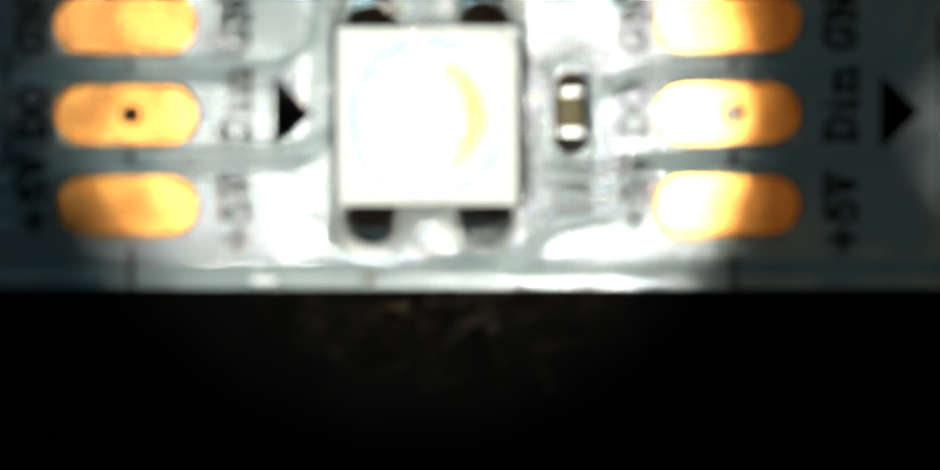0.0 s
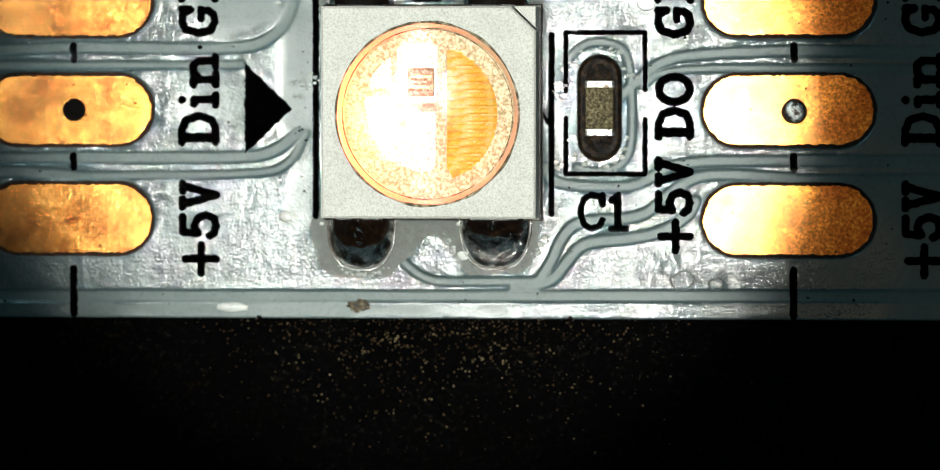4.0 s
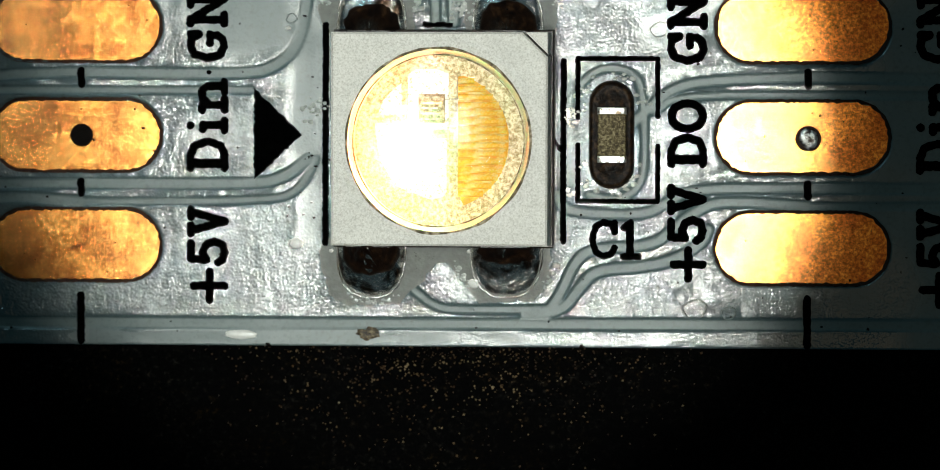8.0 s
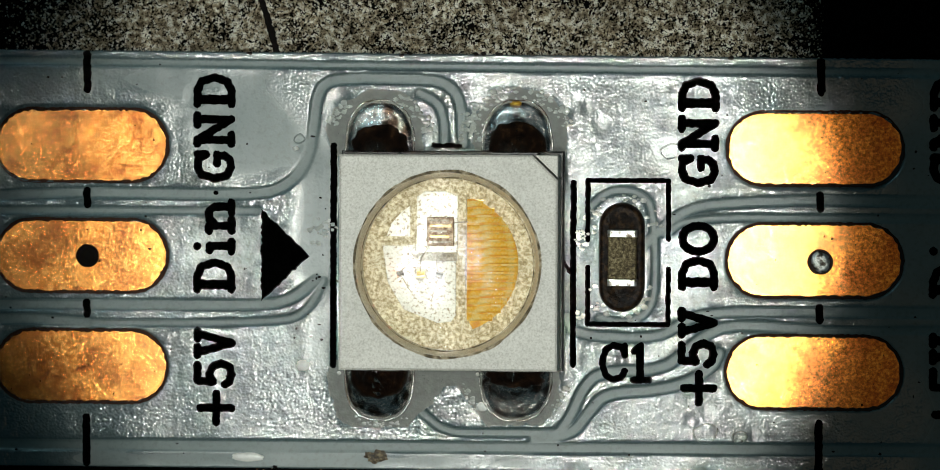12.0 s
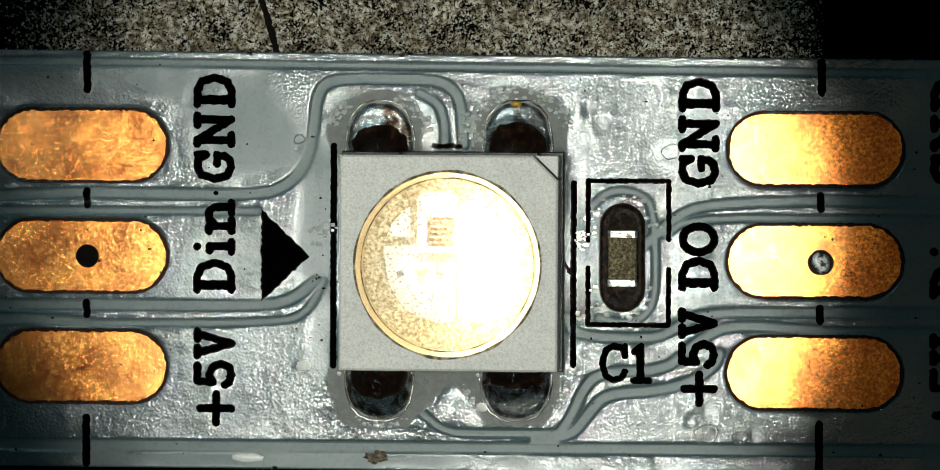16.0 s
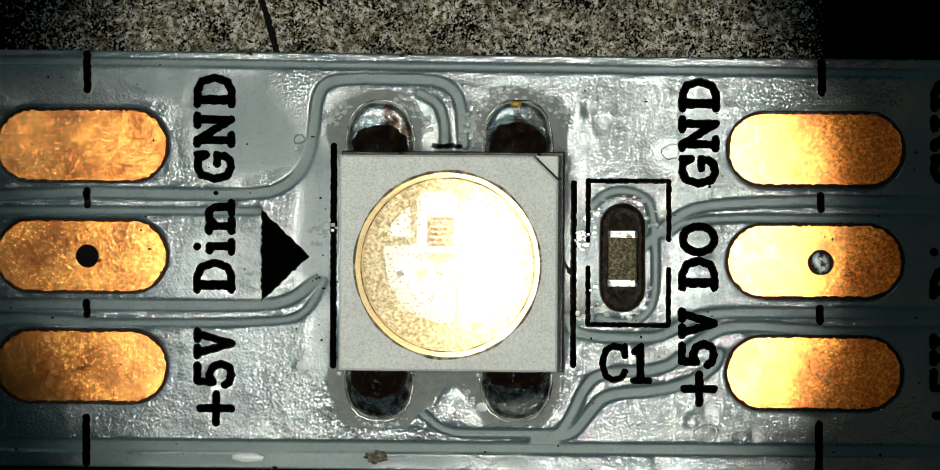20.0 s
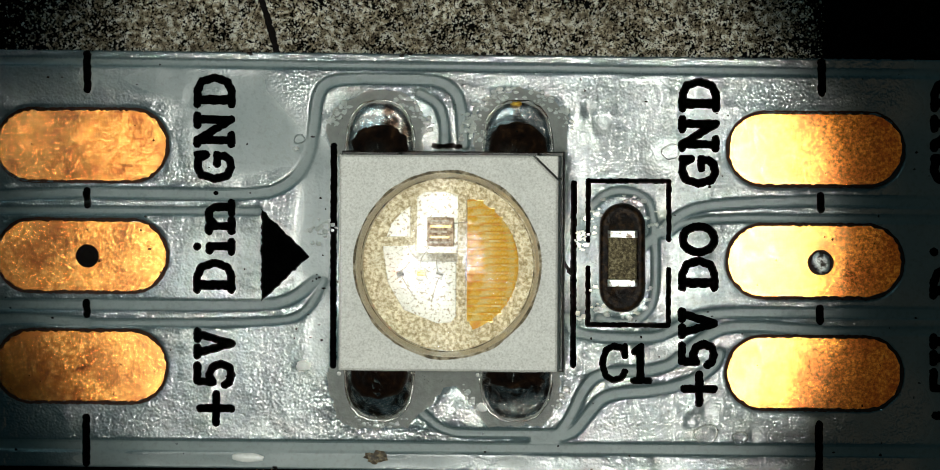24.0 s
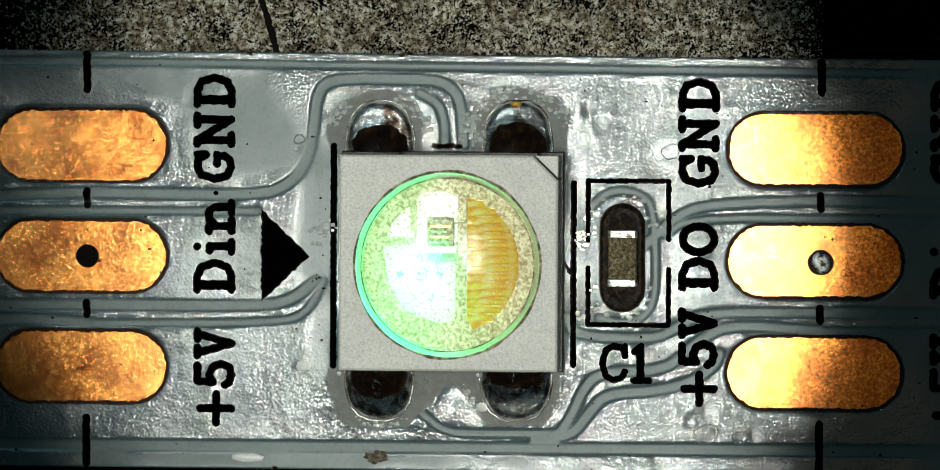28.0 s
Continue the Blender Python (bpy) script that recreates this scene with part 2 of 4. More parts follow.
GLOW_RED = glow("red_light", (1.0, 0.09, 0.02), 8500)
GLOW_GREEN = glow("green_light", (0.0, 1.0, 0.36), 4500)
GLOW_BLUE = glow("blue_light", (0.04, 0.20, 1.0), 13000)
GLOW_WHITE = glow("warm_white_light", (1.0, 0.80, 0.38), 90)


# ---- mesh helpers, all in millimetres ----
def mesh_of(name, verts, faces, mats, smooth=False, slots=None):
    me = bpy.data.meshes.new(name)
    me.from_pydata([(x * MM, y * MM, z * MM) for x, y, z in verts], [], faces)
    for m in (mats if isinstance(mats, (list, tuple)) else [mats]):
        me.materials.append(m)
    if smooth:
        me.polygons.foreach_set("use_smooth", [True] * len(me.polygons))
    if slots:
        me.polygons.foreach_set("material_index", slots)
    me.update()
    return me


def part(name, me, parent, label="", at=None):
    ob = new(name, me)
    ob.parent = parent
    if at:
        ob.location = [c * MM for c in at]
    return tagged(ob, label) if label else ob


def thing(name, label, category, **more):
    return tagged(new(name), label, category, **more)


def prism(outline, z0, z1, bevel=0.0):
    """A plate over an outline (counter-clockwise), its upper edge bevelled."""
    n = len(outline)
    cx, cy = sum(p[0] for p in outline) / n, sum(p[1] for p in outline) / n
    rings = [[(x, y, z0) for x, y in outline]]
    if bevel:
        rings.append([(x, y, z1 - bevel) for x, y in outline])
        inner = []
        for x, y in outline:
            d = math.hypot(x - cx, y - cy) or 1.0
            inner.append((x - (x - cx) / d * bevel, y - (y - cy) / d * bevel, z1))
        rings.append(inner)
    else:
        rings.append([(x, y, z1) for x, y in outline])
    verts = [v for r in rings for v in r]
    faces = []
    for k in range(len(rings) - 1):
        faces += [(k * n + i, k * n + (i + 1) % n, (k + 1) * n + (i + 1) % n, (k + 1) * n + i) for i in range(n)]
    faces.append(tuple((len(rings) - 1) * n + i for i in range(n)))
    faces.append(tuple(reversed(range(n))))
    return verts, faces


def box(x0, x1, y0, y1, z0, z1, bevel=0.0):
    return prism([(x0, y0), (x1, y0), (x1, y1), (x0, y1)], z0, z1, bevel)


def stadium(cx, cy, half, r, steps=14, rag=0.0, seed=0):
    """A long pad's outline: half its length, r its half height."""
    rng = random.Random(seed)
    pts = []
    for side in (0, 1):
        for i in range(steps + 1):
            a = -math.pi / 2 + math.pi * side + math.pi * i / steps
            k = r + rng.uniform(-rag, rag)
            pts.append((cx + (half - r) * (1 if side == 0 else -1) + k * math.cos(a), cy + k * math.sin(a)))
        if rag:
            sign = 1 if side == 0 else -1
            for i in range(1, 36):
                pts.append((cx + sign * (half - r) * (1 - 2 * i / 36), cy + sign * (r + rng.uniform(-rag, rag))))
    return pts


def ring(outer, inner, z_out, z_in):
    n = len(outer)
    verts = [(x, y, z_out) for x, y in outer] + [(x, y, z_in) for x, y in inner]
    return verts, [(i, (i + 1) % n, n + (i + 1) % n, n + i) for i in range(n)]


def strokes(lines, width, z, rag=0.010, seed=1):
    """Ink drawn with a round pen along lines, with a slightly ragged edge."""
    rng = random.Random(seed)
    verts, faces = [], []
    lift = 0.0

    def disc(x, y, r):
        k = len(verts)
        verts.extend((x + (r + rng.uniform(-rag, rag)) * math.cos(a * math.pi / 6),
                      y + (r + rng.uniform(-rag, rag)) * math.sin(a * math.pi / 6), z + lift) for a in range(12))
        faces.append(tuple(range(k, k + 12)))

    for line in lines:
        for (xa, ya), (xb, yb) in zip(line, line[1:]):
            d = math.hypot(xb - xa, yb - ya)
            if d < 1e-6:
                continue
            nx, ny = -(yb - ya) / d, (xb - xa) / d
            m = max(1, int(d / 0.07))
            k = len(verts)
            for i in range(m + 1):
                x, y = xa + (xb - xa) * i / m, ya + (yb - ya) * i / m
                for s in (1, -1):
                    w = s * (width / 2 + rng.uniform(-rag, rag))
                    verts.append((x + nx * w, y + ny * w, z + lift))
            faces.extend((k + 2 * i, k + 2 * i + 1, k + 2 * i + 3, k + 2 * i + 2) for i in range(m))
            lift += 0.0002
        for x, y in line:
            disc(x, y, width / 2)
            lift += 0.0002
    return verts, faces


def dome(cx, cy, rx, ry, h, z0=0.0, power=2.0, rag=0.0, seed=0, rings=7, seg=20):
    rng = random.Random(seed)
    wob = [1 + rng.uniform(-rag, rag) for _ in range(seg)]
    verts, faces = [(cx, cy, z0 + h)], []
    for k in range(1, rings + 1):
        s = k / rings
        for i in range(seg):
            a = 2 * math.pi * i / seg
            w = 1 + (wob[i] - 1) * s
            verts.append((cx + rx * s * w * math.cos(a), cy + ry * s * w * math.sin(a), z0 + h * (1 - s ** power) ** 0.5))
    faces += [(0, 1 + i, 1 + (i + 1) % seg) for i in range(seg)]
    for k in range(rings - 1):
        a, b = 1 + k * seg, 1 + (k + 1) * seg
        faces += [(a + i, b + i, b + (i + 1) % seg, a + (i + 1) % seg) for i in range(seg)]
    return verts, faces


def tube(path, r, seg=6):
    verts, faces = [], []
    for i, p in enumerate(path):
        a, b = Vector(path[max(i - 1, 0)]), Vector(path[min(i + 1, len(path) - 1)])
        d = (b - a).normalized()
        u = d.cross(Vector((0, 0, 1)))
        u = u.normalized() if u.length > 1e-4 else Vector((1, 0, 0))
        v = d.cross(u)
        for k in range(seg):
            q = Vector(p) + r * (math.cos(2 * math.pi * k / seg) * u + math.sin(2 * math.pi * k / seg) * v)
            verts.append(tuple(q))
    for i in range(len(path) - 1):
        faces += [(i * seg + k, i * seg + (k + 1) % seg, (i + 1) * seg + (k + 1) % seg, (i + 1) * seg + k) for k in range(seg)]
    return verts, faces


# ---- the table, and the dark plate that carries the strip ----
BASE = -0.30
TABLE = surface("dark_table", [(0.3, (0.010, 0.009, 0.008)), (0.7, (0.022, 0.019, 0.016))], 0.02, 0.6, relief=0.2, relief_scale=0.05, spec=0.2)
tagged(new("ground", mesh_of("ground", *box(-600, 600, -450, 450, BASE - 26, BASE - 4, 2.0), TABLE)), "plain dark table top", "table", kind="structure")
plate = thing("work_plate", "black stone plate with pale grit, under the strip", "plate")
part("slab", mesh_of("slab", *box(-75, 75, -50, 50, BASE - 4, BASE, 0.4), MAT), plate, "black worn stone slab")
part("scratch", mesh_of("scratch", *strokes([[(-4.62, 6.7), (-4.381, 5.856), (-4.12, 5.0), (-4.03, 4.66), (-3.9, 4.2)]], 0.15, BASE + 0.034, 0.02), HOLE), plate, "dark scratch in the slab")
FLAKE = surface("pale_grain", [(0.36, (0.07, 0.045, 0.022)), (0.48, (0.42, 0.34, 0.22)), (0.62, (0.95, 0.92, 0.82))], 8.0, 0.4, spec=0.5, stain=(1.2, 0.55))
BROWN_FLAKE = surface("brown_grain", [(0.38, (0.016, 0.007, 0.003)), (0.52, (0.080, 0.045, 0.02)), (0.64, (0.25, 0.18, 0.10))], 2.0, 0.45, spec=0.35)


def grains(name, label, stone, count, x0, x1, y0, y1, low, high, fade):
    """Pale grit pressed into the mat: small tilted chips, thinning out towards the far edge."""
    rng = random.Random(count)
    verts, faces = [], []
    while len(faces) < count * 4:
        # with fade, chips gather mid-strip: the beam's falloff put into their spread
        x, y = rng.triangular(x0, x1, (x0 + x1) / 2) if fade else rng.uniform(x0, x1), rng.uniform(y0, y1)
        if fade and rng.random() > ((y - y0) / (y1 - y0)) ** 2.5 + 0.05:
            continue
        # thinner at the ends; on the left that stands for the beam's fading
        if not fade and rng.random() > min(1.0, (x - x0) / 3.5, (x1 - x) / 1.2) * (0.80 + 0.9 * noise.noise((x * 1.6, y * 1.6, 2.0))):
            continue
        r, a, h = rng.uniform(low, high), rng.uniform(0, 6.28), rng.uniform(0.008, 0.03)
        k = len(verts)
        for i in range(4):
            q = r * rng.uniform(0.5, 1.2)
            verts.append((x + q * math.cos(a + i * 1.57), y + q * math.sin(a + i * 1.57), BASE - 0.002))
        verts.append((x + rng.uniform(-0.5, 0.5) * r, y + rng.uniform(-0.5, 0.5) * r, BASE + h))
        faces += [(k + i, k + (i + 1) % 4, k + 4) for i in range(4)]
    return tagged(part(name, mesh_of(name, verts, faces, stone), plate, label), kind="stuff")


grains("grit", "pale grit in the black slab", FLAKE, 40000, -10.5, 8.4, 4.45, 6.6, 0.012, 0.044, False)
grains("grit", "sparse brown grit in the black slab, spread as the beam fades", BROWN_FLAKE, 1000, -6.0, 6.0, -8.0, -4.7, 0.012, 0.042, True)

# ---- the strip ----
PITCH = 16.667
CUTS = (-PITCH / 2, PITCH / 2)
BOTTOM = -4.80
LEFT_END, RIGHT_END = -60.0, 60.0
PAD_Y = (2.53, 0.01, -2.51)
PAD_DX, PAD_HALF, PAD_R = -0.13, 1.985, 0.835


def top_edge(x):
    return 4.628 - 0.0076 * max(-14.0, min(14.0, x))


GROOVES = [  # half width, depth, then the way between the copper areas under the mask
    (0.13, 0.035, [(-8.33, 1.42), (-4.42, 1.38), (-3.74, 1.61), (-3.30, 2.11), (-3.14, 2.93), (-3.06, 3.81), (-2.65, 4.06), (-0.74, 4.06), (-0.2, 4.0), (0.1, 3.75), (0.22, 3.35), (0.25, 2.61)]),
    (0.05, 0.035, [(-8.33, 1.0), (-4.42, 1.03)]),
    (0.13, 0.035, [(-8.33, -1.12), (-4.27, -1.12), (-3.59, -0.95), (-3.11, -0.54)]),
    (0.05, 0.035, [(-8.33, -1.54), (-3.86, -1.50), (-3.25, -1.22), (-2.91, -0.54)]),
    (0.11, 0.05, [(4.17, 0.19), (4.71, 0.67), (5.11, 1.04), (5.78, 1.31), (8.34, 1.42)]),
    (0.05, 0.05, [(4.84, 0.60), (5.38, 0.99), (8.34, 1.0)]),
    (0.12, 0.05, [(2.50, -3.89), (2.77, -3.48), (2.99, -2.93), (3.37, -2.52), (4.79, -2.48), (5.26, -2.10), (5.73, -1.69), (6.34, -1.41), (8.34, -1.54)]),
    (0.13, 0.05, [(1.90, -4.05), (2.74, -4.0), (3.17, -3.41), (3.51, -3.02), (4.59, -2.95), (5.34, -2.78), (5.94, -2.39), (6.07, -2.09)]),
    (0.11, 0.05, [(2.62, -1.31), (2.82, -1.71), (4.59, -1.78), (5.13, -1.49), (5.66, -1.15), (8.34, -1.12)]),
    (0.07, 0.05, [(-0.64, -3.51), (-0.23, -3.85), (0.25, -3.97), (2.50, -3.92)]),
    (0.09, 0.035, [(-0.74, 3.74), (-0.3, 3.52), (-0.17, 3.1), (-0.17, 2.65)]),
    (0.06, 0.05, [(3.15, 1.20), (3.48, 1.52), (3.86, 1.61), (4.30, 1.52), (4.57, 1.21), (4.65, -0.62), (4.45, -1.23), (3.88, -1.43), (3.36, -1.30)]),
    (0.14, 0.05, [(-14, -4.33), (14.5, -4.23)]),
    (0.05, 0.05, [(-14, 4.39), (14.5, 4.30)]),
]


def rounded(line):
    """The same way with its corners cut."""
    for _ in range(2):
        cut = [line[0]]
        for (xa, ya), (xb, yb) in zip(line, line[1:]):
            cut += [(0.75 * xa + 0.25 * xb, 0.75 * ya + 0.25 * yb), (0.25 * xa + 0.75 * xb, 0.25 * ya + 0.75 * yb)]
        line = cut + [line[-1]]
    return line


GROOVES = [(0.50 * half, depth, rounded(line) if len(line) > 2 else line) for half, depth, line in GROOVES]
# the neighbouring stretches of the strip repeat the same tracks
GROOVES += [(half, depth, [(x + shift, y) for x, y in line]) for half, depth, line in GROOVES[:12] for shift in (-PITCH, PITCH)]
SMOOTH = [  # stretches where the mask lies smooth: centre x, y; half width, half height; how smooth
    (-4.55, 2.85, 2.3, 1.75, 0.85), (-3.05, 0.9, 0.75, 2.6, 0.7), (-2.95, -1.6, 0.45, 1.5, 0.5), (-6.2, 4.0, 2.6, 0.55, 0.7),
    (-5.0, 0.1, 1.1, 0.8, 0.3), (4.9, 2.3, 0.7, 0.5, 0.4), (12.0, 0.0, 3.6, 8.0, 0.85), (-4.0, -4.62, 7.5, 0.34, 0.9),
]
DIMPLES = [(3.40, 3.05, 0.30), (5.85, -3.35, 0.33), (5.45, -3.62, 0.22), (-3.5, 2.5, 0.2), (3.1, 3.45, 0.22), (-5.9, 3.6, 0.3), (6.9, -3.9, 0.25)]


def mask_relief(xs, ys):
    """Height of the solder mask: copper areas stand proud, the ways between them sink, pads lie open."""
    X, Y = np.meshgrid(xs, ys)
    Z, copper = np.zeros_like(X), np.ones_like(X)
    for half, depth, line in GROOVES:
        D = np.full_like(X, 9.0)
        for (xa, ya), (xb, yb) in zip(line, line[1:]):
            dx, dy = xb - xa, yb - ya
            s = np.clip(((X - xa) * dx + (Y - ya) * dy) / (dx * dx + dy * dy), 0, 1)
            D = np.minimum(D, np.hypot(X - xa - s * dx, Y - ya - s * dy))
        k = np.clip((half + 0.11 - D) / 0.11, 0, 1)
        Z = np.minimum(Z, -0.24 * depth * k * k * (3 - 2 * k))
        copper = np.minimum(copper, np.clip((D - half - 0.030) / 0.06, 0, 1))
    for c in CUTS:
        for py in PAD_Y:
            s = np.clip(np.abs(X - c - PAD_DX) - (PAD_HALF - PAD_R), 0, None)
            D = np.hypot(s, Y - py) - PAD_R
            k = np.clip((0.03 - D) / 0.06, 0, 1)
            Z = np.minimum(Z, -0.06 * k)
    for dx, dy, r in DIMPLES:
        k = np.clip(1 - np.hypot(X - dx, Y - dy) / r, 0, 1)
        Z = Z - 0.013 * k * k * (3 - 2 * k)
        copper = copper * (1 - 0.45 * np.clip(1.6 * k, 0, 1))
    for cx, cy, rx, ry, share in SMOOTH:
        wobble = 0.18 * np.sin(2.3 * X + 1.1 * Y) * np.cos(1.7 * Y - X)
        k = np.clip(1.6 * (1 - np.hypot((X - cx) / rx, (Y - cy) / ry) + wobble), 0, 1)
        copper = copper * (1 - share * k * k * (3 - 2 * k))
    # the copper areas are never quite flat
    Z += 0.010 * np.sin(0.9 * X + 1.3 * np.sin(0.7 * Y)) * np.cos(1.1 * Y + 0.5 * X) * (Z > -0.04)
    return Z - 0.010, copper


def build_mask(parent):
    xs = np.concatenate([np.linspace(LEFT_END, -12.6, 30), np.arange(-12.5, 14.5, 0.04), np.linspace(14.6, RIGHT_END, 30)])
    us = np.linspace(0, 1, 238)
    nx, ny = len(xs), len(us)
    Z, copper = mask_relief(xs, BOTTOM + us * (4.628 - BOTTOM))
    edge = np.array([top_edge(x) for x in xs])
    rng = np.random.default_rng(4)
    edge = edge + rng.normal(0, 0.006, nx)
    X = np.tile(xs, ny)
    Y = (BOTTOM + us[:, None] * (edge[None, :] - BOTTOM)).ravel()
    co = np.stack([X, Y, Z.ravel()], 1)
    skirt0 = co[:nx].copy()
    skirt1 = co[-nx:].copy()
    skirt0[:, 2] = skirt1[:, 2] = -0.09
    co = np.concatenate([co, skirt0, skirt1]) * MM
    i = (np.arange(ny - 1)[:, None] * nx + np.arange(nx - 1)[None, :]).ravel()
    quads = np.stack([i, i + 1, i + nx + 1, i + nx], 1)
    a = np.arange(nx - 1)
    low, high = ny * nx + a, (ny + 1) * nx + a
    quads = np.concatenate([quads, np.stack([low, low + 1, a + 1, a], 1), np.stack([(ny - 1) * nx + a, (ny - 1) * nx + a + 1, high + 1, high], 1)])
    me = bpy.data.meshes.new("solder_mask")
    me.vertices.add(len(co))
    me.vertices.foreach_set("co", co.ravel())
    me.loops.add(quads.size)
    me.loops.foreach_set("vertex_index", quads.ravel())
    me.polygons.add(len(quads))
    me.polygons.foreach_set("loop_start", np.arange(len(quads)) * 4)
    me.polygons.foreach_set("use_smooth", np.ones(len(quads), bool))
    me.update(calc_edges=True)
    share = me.attributes.new("copper", "FLOAT", "POINT")
    share.data.foreach_set("value", np.concatenate([copper.ravel(), copper[0], copper[-1]]).astype(np.float32))
    me.materials.append(MASK)
    return part("solder_mask", me, parent, "glossy off-white solder mask over copper tracks")


GLYPHS = {
    "G": [[(1, .74), (.84, .96), (.5, 1), (.16, .88), (0, .5), (.14, .12), (.48, 0), (.8, .06), (.95, .2), (.95, .42)], [(.62, .42), (1, .42)], [(1, .74), (1, 1)]],
    "N": [[(.14, 0), (.14, 1)], [(.14, 1), (.85, 0)], [(.85, 0), (.85, 1)], [(0, 1), (.16, 1)], [(0, 0), (.32, 0)], [(.66, 1), (1, 1)]],
    "D": [[(0, 0), (.5, 0), (.84, .12), (1, .5), (.84, .88), (.5, 1), (0, 1)], [(.15, 0), (.15, 1)], [(.2, 0), (.2, 1)]],
    "i": [[(.55, 0), (.55, .64)], [(.05, 0), (1, 0)], [(.1, .64), (.55, .64)], [(.5, 1), (.52, 1)]],
    "n": [[(.18, 0), (.18, .66)], [(.18, .46), (.42, .66), (.7, .66), (.84, .5), (.84, 0)], [(0, 0), (.4, 0)], [(.64, 0), (1, 0)], [(0, .66), (.18, .66)]],
    "+": [[(0, .45), (1, .45)], [(.5, 0), (.5, .92)]],
    "5": [[(.92, 1), (.2, 1), (.14, .54), (.48, .66), (.84, .56), (1, .32), (.86, .07), (.5, 0), (.16, .06), (.02, .2)]],
    "V": [[(.1, 1), (.5, 0)], [(.5, 0), (.9, 1)], [(0, 1), (.34, 1)], [(.68, 1), (1, 1)]],
    "O": [[(.5 + .5 * math.cos(a * math.pi / 8), .5 + .5 * math.sin(a * math.pi / 8)) for a in range(17)]],
    "C": [[(1, .72), (.84, .95), (.5, 1), (.15, .86), (0, .5), (.14, .14), (.5, 0), (.85, .07), (1, .26)], [(1, .7), (1, 1)]],
    "1": [[(.08, .82), (.5, 1), (.5, 0)], [(.04, 0), (1, 0)], [(.42, .9), (.42, 0)]],
}


def lettering(text, spans, x, y, height, upright, parent, pen=0.188, seed=3):
    """Slab letters printed on the mask. They read upwards, from y, with their feet at x, or upright."""
    lines = []
    for ch, (a, b) in zip(text, spans):
        for line in GLYPHS[ch]:
            pts = []
            for u, v in line:
                s, h = a + pen / 2 + u * (b - a - pen), pen / 2 + v * (height - pen)
                pts.append((x + s, y + h) if upright else (x - h, y + s))
            lines.append(pts)
    me = mesh_of("lettering", *strokes(lines, pen, 0.008, 0.012, seed), INK)
    return part("lettering", me, parent, "black printed lettering " + text)


strip = thing("led_strip", "white flexible light strip with gold pads on a dark plate", "LED strip")
part("base_film", mesh_of("base_film", *prism([(LEFT_END, BOTTOM + 0.01), (RIGHT_END, BOTTOM + 0.01), (RIGHT_END, top_edge(14) - 0.02), (14, top_edge(14) - 0.02), (-14, top_edge(-14) - 0.02), (LEFT_END, top_edge(-14) - 0.02)], BASE, -0.085), FILM), strip, "thin pale film of the strip")
build_mask(strip)

GND_SPANS = [(0, .74), (.79, 1.635), (1.69, 2.49)]
DIN_SPANS = [(0, .80), (.86, 1.28), (1.33, 2.17)]
V_SPANS = [(0, .84), (.85, 1.53), (1.53, 2.27)]
DO_SPANS = [(0, .80), (.80, 1.575)]

